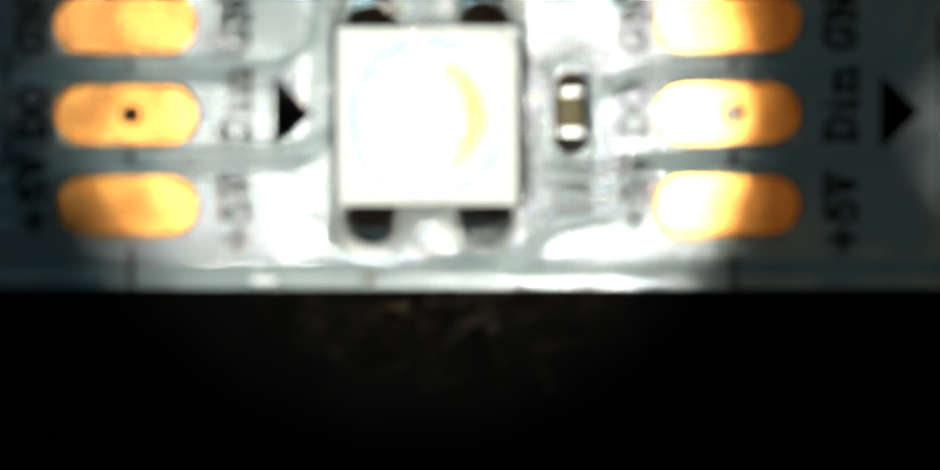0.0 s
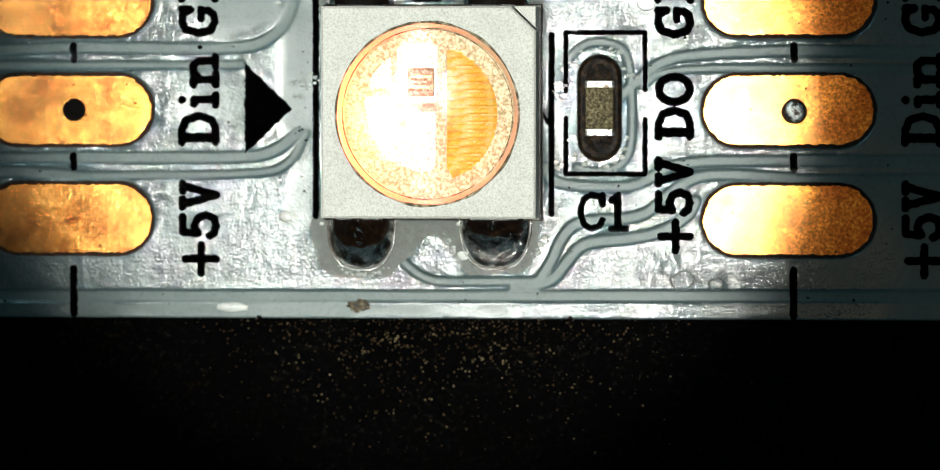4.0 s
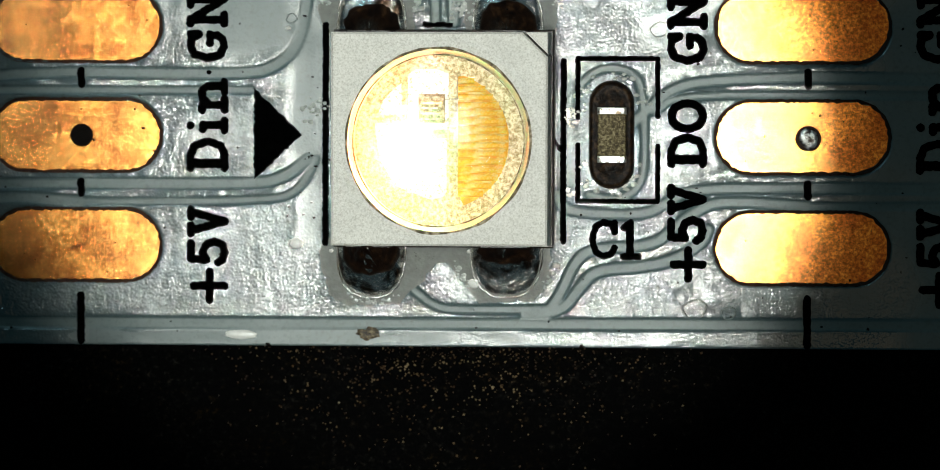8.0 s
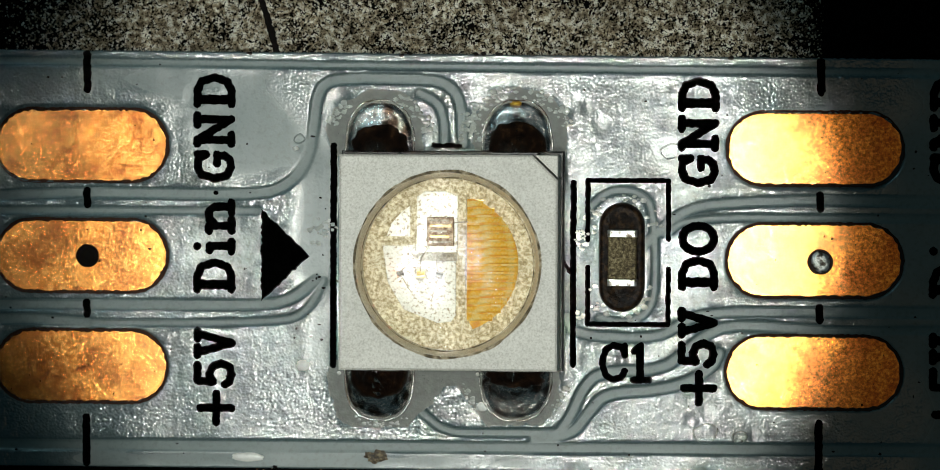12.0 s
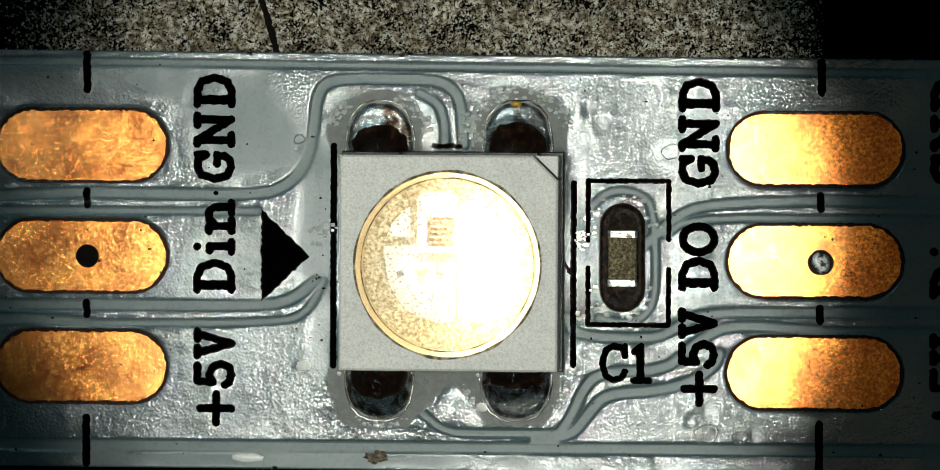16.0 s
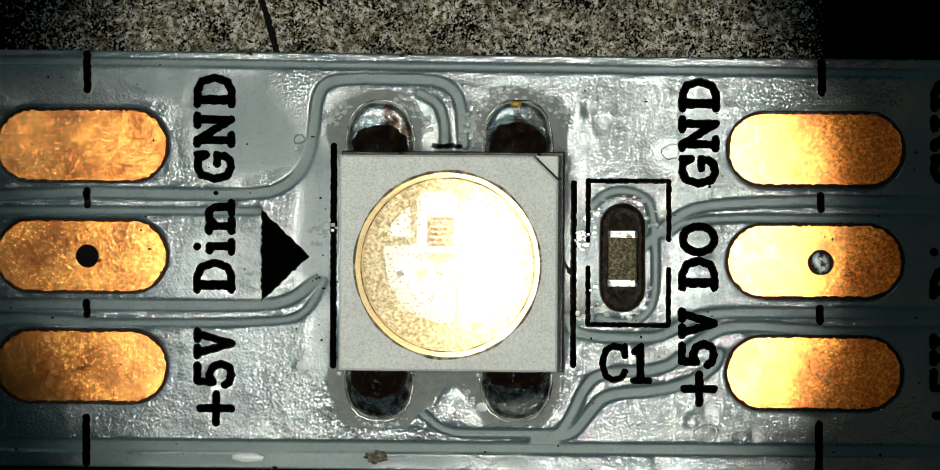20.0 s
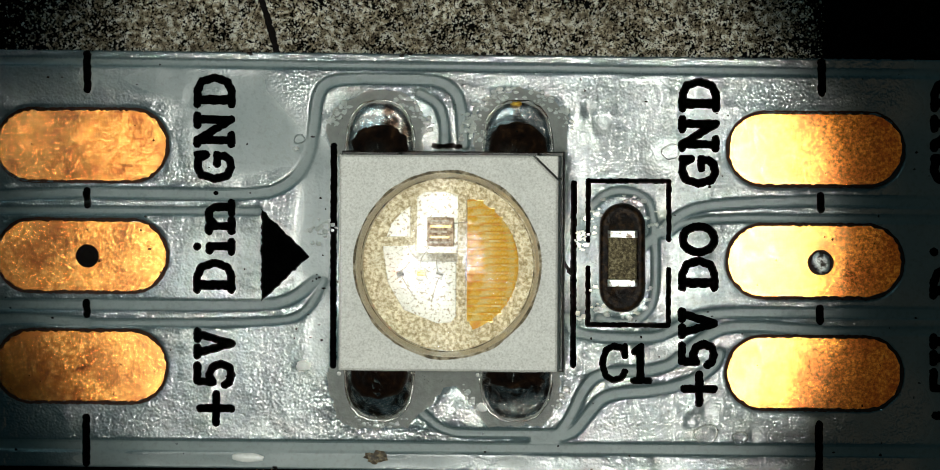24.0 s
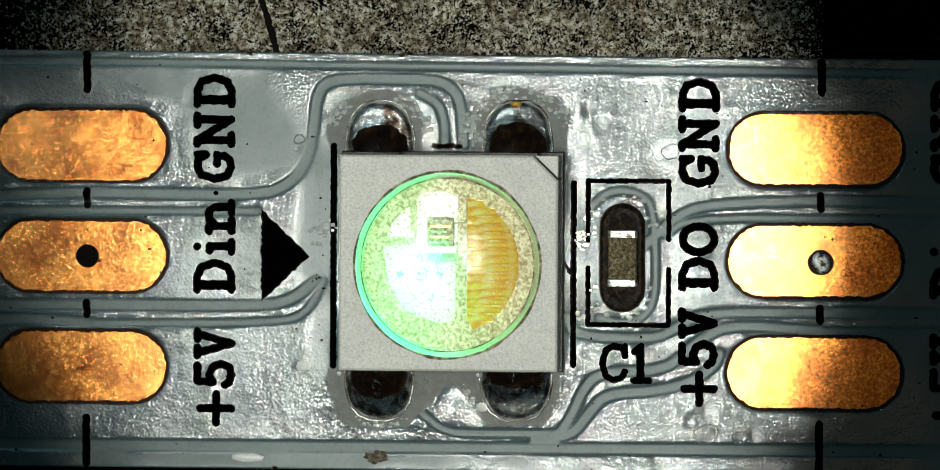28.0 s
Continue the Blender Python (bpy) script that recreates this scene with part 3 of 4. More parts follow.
for k, c in enumerate(CUTS):
    for j, py in enumerate(PAD_Y):
        outline = stadium(c + PAD_DX, py, PAD_HALF - 0.035, PAD_R - 0.035, 26, 0.020, 11 * k + j)
        pad = part("solder_pad", mesh_of("solder_pad", *prism(outline, -0.06, -0.026), (GOLD, LIT_CLEAN_GOLD)[k]), strip, ("gold-plated copper solder pad with brown specks", "clean gold-plated copper solder pad, brightened for its lit look")[k])
        outer = stadium(c + PAD_DX, py, PAD_HALF + 0.03, PAD_R + 0.03, 26, 0.014, 50 + 3 * k + j)
        inner = stadium(c + PAD_DX, py, PAD_HALF - 0.045, PAD_R - 0.045, 26, 0.026, 70 + 3 * k + j)
        part("pad_edge", mesh_of("pad_edge", *ring(outer, inner, 0.006, -0.020), RIM), pad, "dark brown edge of the pad")
    if k == 0:
        # flat disc: the shade down the hole is put into its colour
        part("drill_hole", mesh_of("drill_hole", *dome(c + 0.0, 0.01, 0.265, 0.265, 0.004, -0.022, 2.0, 0.03), HOLE), strip, "drilled hole in the pad, painted as a dark disc")
    else:
        part("drill_hole", mesh_of("drill_hole", *dome(c, -0.02, 0.29, 0.29, 0.004, -0.022, 2.0, 0.03), RIM), strip, "drilled hole filled with solder")
        part("solder_plug", mesh_of("solder_plug", *dome(c + 0.01, -0.02, 0.22, 0.23, 0.045, -0.012, 2.0, 0.10, 4), PLUG, True), strip, "silver solder filling the hole")
    top = top_edge(c) + 0.004
    for y0, y1 in ((3.80, top - 0.08), (1.18, 1.49), (-1.33, -1.05), (BOTTOM + 0.08, -3.67)):
        part("cut_mark", mesh_of("cut_mark", *strokes([[(c, y0), (c - 0.01, y1)]], 0.18, 0.008, 0.014, int(k * 10 + y0 * 7)), INK), strip, "black printed cut line")
    lettering("GND", GND_SPANS, c + 3.40, 1.69, 0.97, False, strip, seed=5 + k)
    lettering("Din", DIN_SPANS, c + 3.41, -0.83, 0.97, False, strip, seed=8 + k)
    lettering("+5V", V_SPANS, c + 3.42, -3.86, 0.97, False, strip, seed=12 + k)
    lettering("GND", GND_SPANS, c - 2.28, 1.65, 0.94, False, strip, seed=15 + k)
    lettering("DO", DO_SPANS, c - 2.29, -0.70, 0.91, False, strip, seed=18 + k)
    lettering("+5V", V_SPANS, c - 2.29, -3.31, 0.91, False, strip, seed=21 + k)
    tri = [(c + 3.995, 1.11), (c + 3.995, -0.99), (c + 4.25, -0.78), (c + 5.09, 0.04), (c + 4.30, 0.80)]
    edge_rng, ragged = random.Random(80 + k), []
    for (xa, ya), (xb, yb) in zip(tri, tri[1:] + tri[:1]):
        m = int(math.hypot(xb - xa, yb - ya) / 0.07)
        ragged += [(xa + (xb - xa) * i / m + edge_rng.uniform(-0.022, 0.022), ya + (yb - ya) * i / m + edge_rng.uniform(-0.022, 0.022)) for i in range(m)]
    part("arrow", mesh_of("arrow", *prism(list(reversed(ragged)), -0.02, 0.008), INK), strip, "solid black printed arrow")

lettering("C1", [(0, .66), (.68, 1.22)], 3.36, -2.79, 0.93, True, strip, 0.15, 30)
part("printed_dot", mesh_of("printed_dot", *dome(-5.38, 1.46, 0.06, 0.05, 0.003, 0.006), INK), strip)
SILK = [
    [[(-2.685, 2.55), (-2.685, -2.44)]],
    [[(2.77, 1.73), (2.77, -2.38)]],
    [[(3.095, 0.45), (3.095, 1.79), (4.91, 1.79), (4.92, 0.47)]],
    [[(3.10, -0.17), (3.10, -1.46), (4.915, -1.46), (4.92, -0.20)]],
]
for i, (lines, pen) in enumerate(zip(SILK, (0.15, 0.14, 0.115, 0.115))):
    part("printed_outline", mesh_of("printed_outline", *strokes(lines, pen, 0.008, 0.010, 40 + i), INK), strip, "black printed outline")
part("printed_outline", mesh_of("printed_outline", *strokes([[(2.45, 0.06), (2.73, -0.30)], [(-0.42, 2.56), (0.18, 2.55)]], 0.11, 0.008, 0.02, 47), INK), strip)
for shift, side in ((-PITCH, 4.915), (PITCH, -2.685)):
    lines = [[(side + shift, 1.79), (side + shift, 0.47)], [(side + shift, -0.2), (side + shift, -1.46)]] if side > 0 else [[(side + shift, 2.55), (side + shift, -2.44)]]
    part("printed_outline", mesh_of("printed_outline", *strokes(lines, 0.12, 0.008, 0.010, 49), INK), strip, "black printed outline")
part("burn_mark", mesh_of("burn_mark", *dome(-1.70, -4.53, 0.24, 0.15, 0.03, -0.02, 2.0, 0.3, 5), STAIN, True), strip, "small brown burnt flux spot")

# dull film of flux left round the light package
FLUX = surface("dull_flux", [(0.3, (0.094, 0.100, 0.084)), (0.5, (0.120, 0.130, 0.112)), (0.7, (0.146, 0.156, 0.138))], 5.0, 0.48, relief=0.010, relief_scale=7.0, stain=(3.0, 0.75), spec=0.5)


def smear(points, seed):
    """A film with a wandering edge through the given corners."""
    rng = random.Random(seed)
    out = []
    for (xa, ya), (xb, yb) in zip(points, points[1:] + points[:1]):
        m = max(2, int(math.hypot(xb - xa, yb - ya) / 0.12))
        out += [(xa + (xb - xa) * i / m + rng.gauss(0, 0.028), ya + (yb - ya) * i / m + rng.gauss(0, 0.028)) for i in range(m)]
    return mesh_of("flux_film", [(x, y, 0.004) for x, y in out], [tuple(range(len(out)))], FLUX)


part("flux_film", smear([(-2.80, -2.9), (-2.62, -3.6), (-2.2, -3.84), (-1.0, -3.84), (-0.60, -3.45), (-0.2, -2.9), (0.1, -2.85), (0.45, -3.3), (0.85, -3.80), (2.1, -3.76), (2.45, -3.3), (2.50, -2.3), (-2.75, -2.3)], 3), strip, "dull grey film of dried flux")
part("flux_film", smear([(-2.75, 2.3), (-0.7, 2.3), (-0.62, 3.1), (-1.0, 3.72), (-1.7, 3.85), (-2.5, 3.6), (-2.85, 3.0)], 4), strip, "dull grey film of dried flux")
part("flux_film", smear([(0.5, 2.3), (2.6, 2.3), (2.62, 3.2), (2.2, 3.75), (1.5, 3.85), (0.8, 3.65), (0.5, 3.1)], 5), strip, "dull grey film of dried flux")

# ---- the light package in the middle ----
CX, CY, HX, HY = 0.057, -0.049, 2.446, 2.408
CUP_X, CUP_Y, CUP_R, FLOOR_R = 0.041, -0.086, 2.09, 1.94
TOP, FLOOR = 1.60, 1.05
led = thing("led_package", "square grey-white light package with a clear round window", "LED")


def housing():
    """The resin housing: a square with one corner cut, a round cup sunk into it."""
    n = 72
    corner = [(CX - HX, CY - HY), (CX + HX, CY - HY), (CX + HX, 1.80), (1.93, CY + HY), (CX - HX, CY + HY)]

    def reach(a, inset):
        d = Vector((math.cos(a), math.sin(a)))
        best = 9.0
        for (xa, ya), (xb, yb) in zip(corner, corner[1:] + corner[:1]):
            e = Vector((xb - xa, yb - ya)).normalized()
            nrm = Vector((e.y, -e.x))
            off = nrm.dot(Vector((xa - CUP_X, ya - CUP_Y))) - inset
            den = nrm.dot(d)
            if den > 1e-6:
                best = min(best, off / den)
        return CUP_X + d.x * best, CUP_Y + d.y * best

    angles = sorted([2 * math.pi * i / n for i in range(n)] + [math.atan2(y - CUP_Y, x - CUP_X) % (2 * math.pi) for x, y in corner])
    n = len(angles)
    rows = [[(CUP_X + FLOOR_R * math.cos(a), CUP_Y + FLOOR_R * math.sin(a), FLOOR) for a in angles],
            [(CUP_X + (CUP_R - 0.06) * math.cos(a), CUP_Y + (CUP_R - 0.06) * math.sin(a), TOP - 0.10) for a in angles],
            [(CUP_X + (CUP_R - 0.015) * math.cos(a), CUP_Y + (CUP_R - 0.015) * math.sin(a), TOP - 0.015) for a in angles],
            [(CUP_X + (CUP_R + 0.012) * math.cos(a), CUP_Y + (CUP_R + 0.012) * math.sin(a), TOP) for a in angles],
            [(*reach(a, 0.045), TOP) for a in angles],
            [(*reach(a, 0.0), TOP - 0.045) for a in angles],
            [(*reach(a, 0.0), 0.02) for a in angles]]
    verts = [v for r in rows for v in r]
    faces, slots = [], []
    for k in range(len(rows) - 1):
        faces += [(k * n + i, k * n + (i + 1) % n, (k + 1) * n + (i + 1) % n, (k + 1) * n + i) for i in range(n)]
        slots += [1 if k < 2 else 0] * n
    faces.append(tuple(reversed(range((len(rows) - 1) * n, len(rows) * n))))
    slots.append(0)
    return mesh_of("housing", [(x, y, z) for x, y, z in verts], [tuple(reversed(f)) for f in faces], [BODY, RIMWALL], False, slots)


part("housing", housing(), led, "matt grey-white resin housing with a cut corner")
part("corner_mark", mesh_of("corner_mark", *prism([(1.995, CY + HY), (CX + HX, 1.865), (CX + HX, CY + HY)], 0.02, TOP - 0.06, 0.02), BODY), led, "lowered corner that marks the first pin")


def flat_ring(r0, r1, z, wob, seed):
    """A thin uneven ring round the cup."""
    rng = random.Random(seed)
    verts, faces, n = [], [], 96
    for i in range(n):
        a = 2 * math.pi * i / n
        d = wob * (noise.noise((4 * math.cos(a), 4 * math.sin(a), seed)) + rng.uniform(-0.2, 0.2))
        for r in (r0 - d * 0.5, r1 + d):
            verts.append((CUP_X + r * math.cos(a), CUP_Y + r * math.sin(a), z))
    faces = [(2 * i, 2 * i + 1, (2 * i + 3) % (2 * n), (2 * i + 2) % (2 * n)) for i in range(n)]
    return verts, faces


LINE_BROWN = surface("line_brown", [(0.38, (0.07, 0.050, 0.022)), (0.5, (0.20, 0.150, 0.080)), (0.62, (0.46, 0.38, 0.26))], 6.0, 0.6, spec=0.3)
part("rim_line", mesh_of("rim_line", *flat_ring(CUP_R - 0.030, CUP_R + 0.024, TOP + 0.003, 0.030, 5), LINE_BROWN), led, "brown line round the cup's edge")
# dark band that paints the shadow gap and dirt line at the housing's foot
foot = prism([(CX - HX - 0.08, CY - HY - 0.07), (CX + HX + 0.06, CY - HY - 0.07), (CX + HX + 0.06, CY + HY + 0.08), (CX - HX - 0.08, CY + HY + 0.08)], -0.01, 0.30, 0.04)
part("rim_line", mesh_of("rim_line", *flat_ring(CUP_R - 0.165, CUP_R - 0.140, TOP - 0.024, 0.018, 8), LINE_BROWN), led, "faint inner line round the gel")
part("foot_shade_grime", mesh_of("foot_shade_grime", *foot, DARK_SOLDER), led, "dark band round the housing's foot, for its shadow gap and dirt")

floor_outline = [(CUP_X + (FLOOR_R + 0.02) * math.cos(a * math.pi / 36), CUP_Y + (FLOOR_R + 0.02) * math.sin(a * math.pi / 36)) for a in range(72)]
part("cup_floor", mesh_of("cup_floor", *prism(floor_outline, FLOOR - 0.06, FLOOR), CUPWALL), led, "pale sandy floor of the cup")


def at_cup(pts):
    return [(CUP_X + x, CUP_Y + y) for x, y in pts]


part("lead_plate", mesh_of("lead_plate", *prism(at_cup([(-1.50, 0.40), (-1.38, -0.42), (-1.02, -1.03), (-0.25, -1.33), (0.05, -1.30), (0.155, -1.15), (0.155, 0.06), (-0.73, 0.06), (-0.88, 0.25), (-0.93, 0.40)]), FLOOR, FLOOR + 0.03, 0.01), SILVER), led, "silver lead plate under the colour dies")
part("lead_plate", mesh_of("lead_plate", *prism(at_cup([(-0.73, 0.25), (0.19, 0.25), (0.19, 1.53), (-0.1, 1.63), (-0.55, 1.62), (-0.73, 1.50)]), FLOOR, FLOOR + 0.03, 0.01), GLARE_PLATE), led, "silver lead plate under the control chip")
part("lead_plate", mesh_of("lead_plate", *prism(at_cup([(-1.41, 0.61), (-0.88, 0.61), (-0.88, 1.30), (-1.08, 1.15), (-1.32, 0.88)]), FLOOR, FLOOR + 0.03, 0.01), GLARE_PLATE), led, "small silver lead plate")
part("plate_gap", mesh_of("plate_gap", *prism(at_cup([(-0.93, 0.22), (-0.80, 0.06), (0.19, 0.06), (0.19, 0.23), (-0.74, 0.24), (-0.74, 0.42), (-0.93, 0.42)]), FLOOR, FLOOR + 0.012), GAP), led, "dark gap between the lead plates")
chip = part("control_chip", mesh_of("control_chip", *box(CUP_X - 0.49, CUP_X + 0.11, CUP_Y + 0.40, CUP_Y + 1.05, FLOOR + 0.03, FLOOR + 0.15, 0.015), SILICON), led, "brown control chip with fine tracks")
for i in range(5):
    y = CUP_Y + 0.47 + 0.12 * i
    part("chip_track", mesh_of("chip_track", *box(CUP_X - 0.44 + 0.03 * (i % 2), CUP_X + 0.05 - 0.05 * (i % 3), y, y + 0.045, FLOOR + 0.15, FLOOR + 0.156), DIE_GOLD if i % 2 else GAP), chip)
arc = [(1.56 * math.cos(a), 1.56 * math.sin(a)) for a in np.linspace(-math.acos(0.40 / 1.56) * 0.93, math.acos(0.40 / 1.56) * 0.93, 26)]
part("phosphor", mesh_of("phosphor", *prism(at_cup([(0.40, -1.20)] + [(x, y) for x, y in arc if x > 0.45] + [(0.40, 1.45)]), FLOOR, FLOOR + 0.035, 0.015), PHOSPHOR), led, "amber phosphor covering the white light source")
part("partition", mesh_of("partition", *prism(at_cup([(0.20, -1.25), (0.36, -1.42), (0.385, 1.55), (0.215, 1.58)]), FLOOR, FLOOR + 0.07, 0.01), CUPWALL), led, "tan partition across the cup")

DIES = {"red": (-1.097, -0.226, 0.05, 0.16, 20), "green": (-0.632, -0.22, 0.05, 0.16, 0), "blue": (-0.22, -0.256, 0.05, 0.16, -20)}
for colour, (x, y, r, length, rz) in DIES.items():
    s = 0.085 if colour != "green" else 0.10
    a0 = radians(45 + rz) if colour != "green" else radians(45)
    pts = [(CUP_X + x + s * 1.3 * math.cos(a0 + k * math.pi / 2), CUP_Y + y + s * 1.3 * math.sin(a0 + k * math.pi / 2)) for k in range(4)]
    if colour == "green":
        out = [(CUP_X + x + 0.165 * math.cos(a * math.pi / 12), CUP_Y + y + 0.165 * math.sin(a * math.pi / 12)) for a in range(24)]
        part("die_ring", mesh_of("die_ring", *prism(out, FLOOR + 0.03, FLOOR + 0.036), GAP), led, "dark ring round the gold die")
        mat_die = DIE_GOLD
    else:
        mat_die = DIE
    part("die_base", mesh_of("die_base", *prism(pts, FLOOR + 0.03, FLOOR + 0.05, 0.005), mat_die), led, "small diode die")


def bond_wire(a, b, h=0.10):
    path = []
    for i in range(9):
        s = i / 8
        path.append((CUP_X + a[0] + (b[0] - a[0]) * s, CUP_Y + a[1] + (b[1] - a[1]) * s, FLOOR + 0.04 + h * math.sin(math.pi * s)))
    return mesh_of("bond_wire", *tube(path, 0.011), WIRE, True)


for a, b in (((-1.097, -0.226), (-0.78, -0.74)), ((-0.22, -0.256), (-0.40, -0.85)), ((-1.09, -0.2), (-0.87, 0.05)), ((-0.632, -0.2), (-0.632, 0.15)),
             ((-0.24, -0.22), (-0.29, 0.10)), ((0.08, 0.50), (0.22, 0.42)), ((0.08, 0.92), (0.45, 0.95)), ((-0.4, 0.45), (-0.63, 0.12))):
    part("bond_wire", bond_wire(a, b), led)


def glow_rod(name, r, length, light, shell):
    """A light source: a rod whose one half glows. It lies half sunk in the cup's floor."""
    seg = 16
    verts, faces, slots = [], [], []
    for x in (-length / 2, length / 2):
        verts += [(x, r * math.cos(2 * math.pi * k / seg), r * math.sin(2 * math.pi * k / seg)) for k in range(seg)]
    for k in range(seg):
        faces.append((k, (k + 1) % seg, seg + (k + 1) % seg, seg + k))
        slots.append(0 if k < seg // 2 else 1)
    faces += [tuple(range(seg)), tuple(range(seg, 2 * seg))]
    slots += [1, 1]
    return mesh_of(name, verts, faces, [light, shell], False, slots)


RODS = []
for colour, light, shell in (("red", GLOW_RED, DIE), ("green", GLOW_GREEN, DIE_GOLD), ("blue", GLOW_BLUE, DIE)):
    x, y, r, length, rz = DIES[colour]
    rod = part("light_source", glow_rod("light_source", r, length, light, shell), led, colour + " light source in the cup")
    RODS.append((colour, rod, (CUP_X + x, CUP_Y + y, FLOOR + 0.045, rz)))
for i in range(15):
    # the white source shines through the phosphor in narrow ribs
    y = -1.20 + 0.182 * i
    x0, x1 = 0.41, math.sqrt(1.55 ** 2 - y * y)
    rod = part("light_source", glow_rod("light_source", 0.078, x1 - x0, GLOW_WHITE, PHOSPHOR), led, "warm white light source under the phosphor")
    RODS.append(("white", rod, (CUP_X + (x0 + x1) / 2, CUP_Y + y, FLOOR + 0.004, 0)))

gel_v, gel_f = [], []
for k in range(9):
    s = max(k / 8, 0.002)
    for i in range(64):
        a = 2 * math.pi * i / 64
        gel_v.append((CUP_X + (CUP_R - 0.02) * s * math.cos(a), CUP_Y + (CUP_R - 0.02) * s * math.sin(a), TOP - 0.23 + 0.21 * s ** 2))
for k in range(8):
    gel_f += [(k * 64 + i, k * 64 + (i + 1) % 64, (k + 1) * 64 + (i + 1) % 64, (k + 1) * 64 + i) for i in range(64)]
window = part("window", mesh_of("window", gel_v, [tuple(reversed(f)) for f in gel_f], GEL, True), led, "clear gel window")


def solder_joint(x0, x1, y_wall, reach_y, h, seed, bow, name="solder_joint", stuff=None, share=1.0, lift=0.0):
    """A solder fillet: a half round heap against the housing's side."""
    cx, a = (x0 + x1) / 2, (x1 - x0) / 2
    b = reach_y - y_wall
    rng = random.Random(seed)
    seg, rings = 28, 12
    verts, faces = [(cx, y_wall, h)], []
    for k in range(1, rings + 1):
        for i in range(seg + 1):
            t = math.pi * i / seg
            s = k / rings * (share + (1 - share) * 0.15 * noise.noise((5 * math.cos(t), 5 * math.sin(t), seed * 1.7)) if share < 1 else 1.0)
            px = math.copysign(abs(math.cos(t)) ** 0.8, math.cos(t))
            py = abs(math.sin(t)) ** 0.72
            z = h * (1.1 * (1 - s) ** bow + 0.14 * (1 - s ** 4) ** 0.5) * (1 + rng.uniform(-0.03, 0.03))
            wide = s if share == 1 else min(0.99, s / share * 0.9)
            verts.append((cx + a * wide * px, y_wall + b * s * py, max(z, -0.02) + lift if k < rings else -0.03))
    faces += [(0, 1 + i, 2 + i) for i in range(seg)]
    for k in range(rings - 1):
        p, q = 1 + k * (seg + 1), 1 + (k + 1) * (seg + 1)
        faces += [(p + i, q + i, q + i + 1, p + i + 1) for i in range(seg)]
    if b < 0:
        faces = [tuple(reversed(f)) for f in faces]
    return mesh_of(name, verts, faces, stuff or SOLDER, True)


JOINTS = [(-2.40, -0.85, 2.34, 3.57, 0.8, 3.4), (0.70, 2.28, 2.34, 3.58, 0.8, 2.5), (-2.41, -0.85, -2.44, -3.67, 0.9, 1.5), (0.66, 2.29, -2.44, -3.64, 0.8, 2.3)]
for i, (x0, x1, yw, yr, h, bow) in enumerate(JOINTS):
    part("solder_joint", solder_joint(x0, x1, yw, yr, h, 60 + i, bow), led, "dark mirror-bright solder fillet at a pin")
    # brown crust whose black stands for the dark that steep solder mirrors
    part("shaded_crust", solder_joint(x0 + 0.02, x1 - 0.02, yw, yr, h, 60 + i, bow, "shaded_crust", DARK_SOLDER, (0.60, 0.66, 0.64, 0.42)[i], 0.012), led, "black-brown flux crust, with the solder's dark reflections in its colour")
    rng = random.Random(300 + i)
    lip = []
    for k in range(33):
        t = math.pi * k / 32
        px, py = math.copysign(abs(math.cos(t)) ** 0.8, math.cos(t)), abs(math.sin(t)) ** 0.72
        wob = 1.015 + rng.uniform(-0.012, 0.012)
        lip.append(((x0 + x1) / 2 + (x1 - x0) / 2 * wob * px, yw + (yr - yw) * wob * py, 0.015 + rng.uniform(0, 0.02)))
    part("solder_lip", mesh_of("solder_lip", *tube(lip, 0.018, 8), SOLDER, True), led, "bright rim of the solder pad")
    s = 1 if yr > 0 else -1
    ys = sorted((CY + s * (HY - 0.1), CY + s * (HY + 0.05)))
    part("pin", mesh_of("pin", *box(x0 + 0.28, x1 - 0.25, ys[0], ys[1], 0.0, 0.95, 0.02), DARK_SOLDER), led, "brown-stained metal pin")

AMBER = surface("amber_flux", [(0.35, (0.55, 0.26, 0.02)), (0.65, (0.95, 0.66, 0.10))], 6.0, 0.2, relief=0.02, relief_scale=6.0)
part("flux_bead", mesh_of("flux_bead", *dome(1.46, 3.52, 0.13, 0.06, 0.16, -0.01, 2.0, 0.2, 3), AMBER, True), led, "amber bead of flux on the solder")

# ---- the small capacitor beside it ----
cap = thing("chip_capacitor", "tiny brown ceramic capacitor with silver ends, soldered to the strip", "capacitor")
heap = stadium(0, 0, 1.24, 0.52, 12)
heap = [(3.87 + y, 0.055 + x) for x, y in heap][::-1]
n = len(heap)
cap_v, cap_f = [], []
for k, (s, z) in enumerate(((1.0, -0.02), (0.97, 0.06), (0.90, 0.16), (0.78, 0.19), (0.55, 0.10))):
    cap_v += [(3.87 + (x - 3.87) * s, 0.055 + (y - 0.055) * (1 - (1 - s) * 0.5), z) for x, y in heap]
for k in range(4):
    cap_f += [(k * n + i, k * n + (i + 1) % n, (k + 1) * n + (i + 1) % n, (k + 1) * n + i) for i in range(n)]
cap_f.append(tuple(4 * n + i for i in range(n)))
part("solder_fillet", mesh_of("solder_fillet", cap_v, cap_f, POCKET, True), cap, "brown fluxed solder round the capacitor, dark reflections painted in")
part("body", mesh_of("body", *box(3.575, 4.215, -0.42, 0.52, 0.02, 0.50, 0.04), CERAMIC), cap, "brown ceramic body")
part("terminal", mesh_of("terminal", *box(3.565, 4.225, 0.52, 0.68, 0.02, 0.515, 0.05), TIN), cap, "silver tinned end")
part("terminal", mesh_of("terminal", *box(3.565, 4.225, -0.58, -0.42, 0.02, 0.515, 0.05), TIN), cap, "silver tinned end")

# ---- flux beads and dirt ----
rng = random.Random(9)
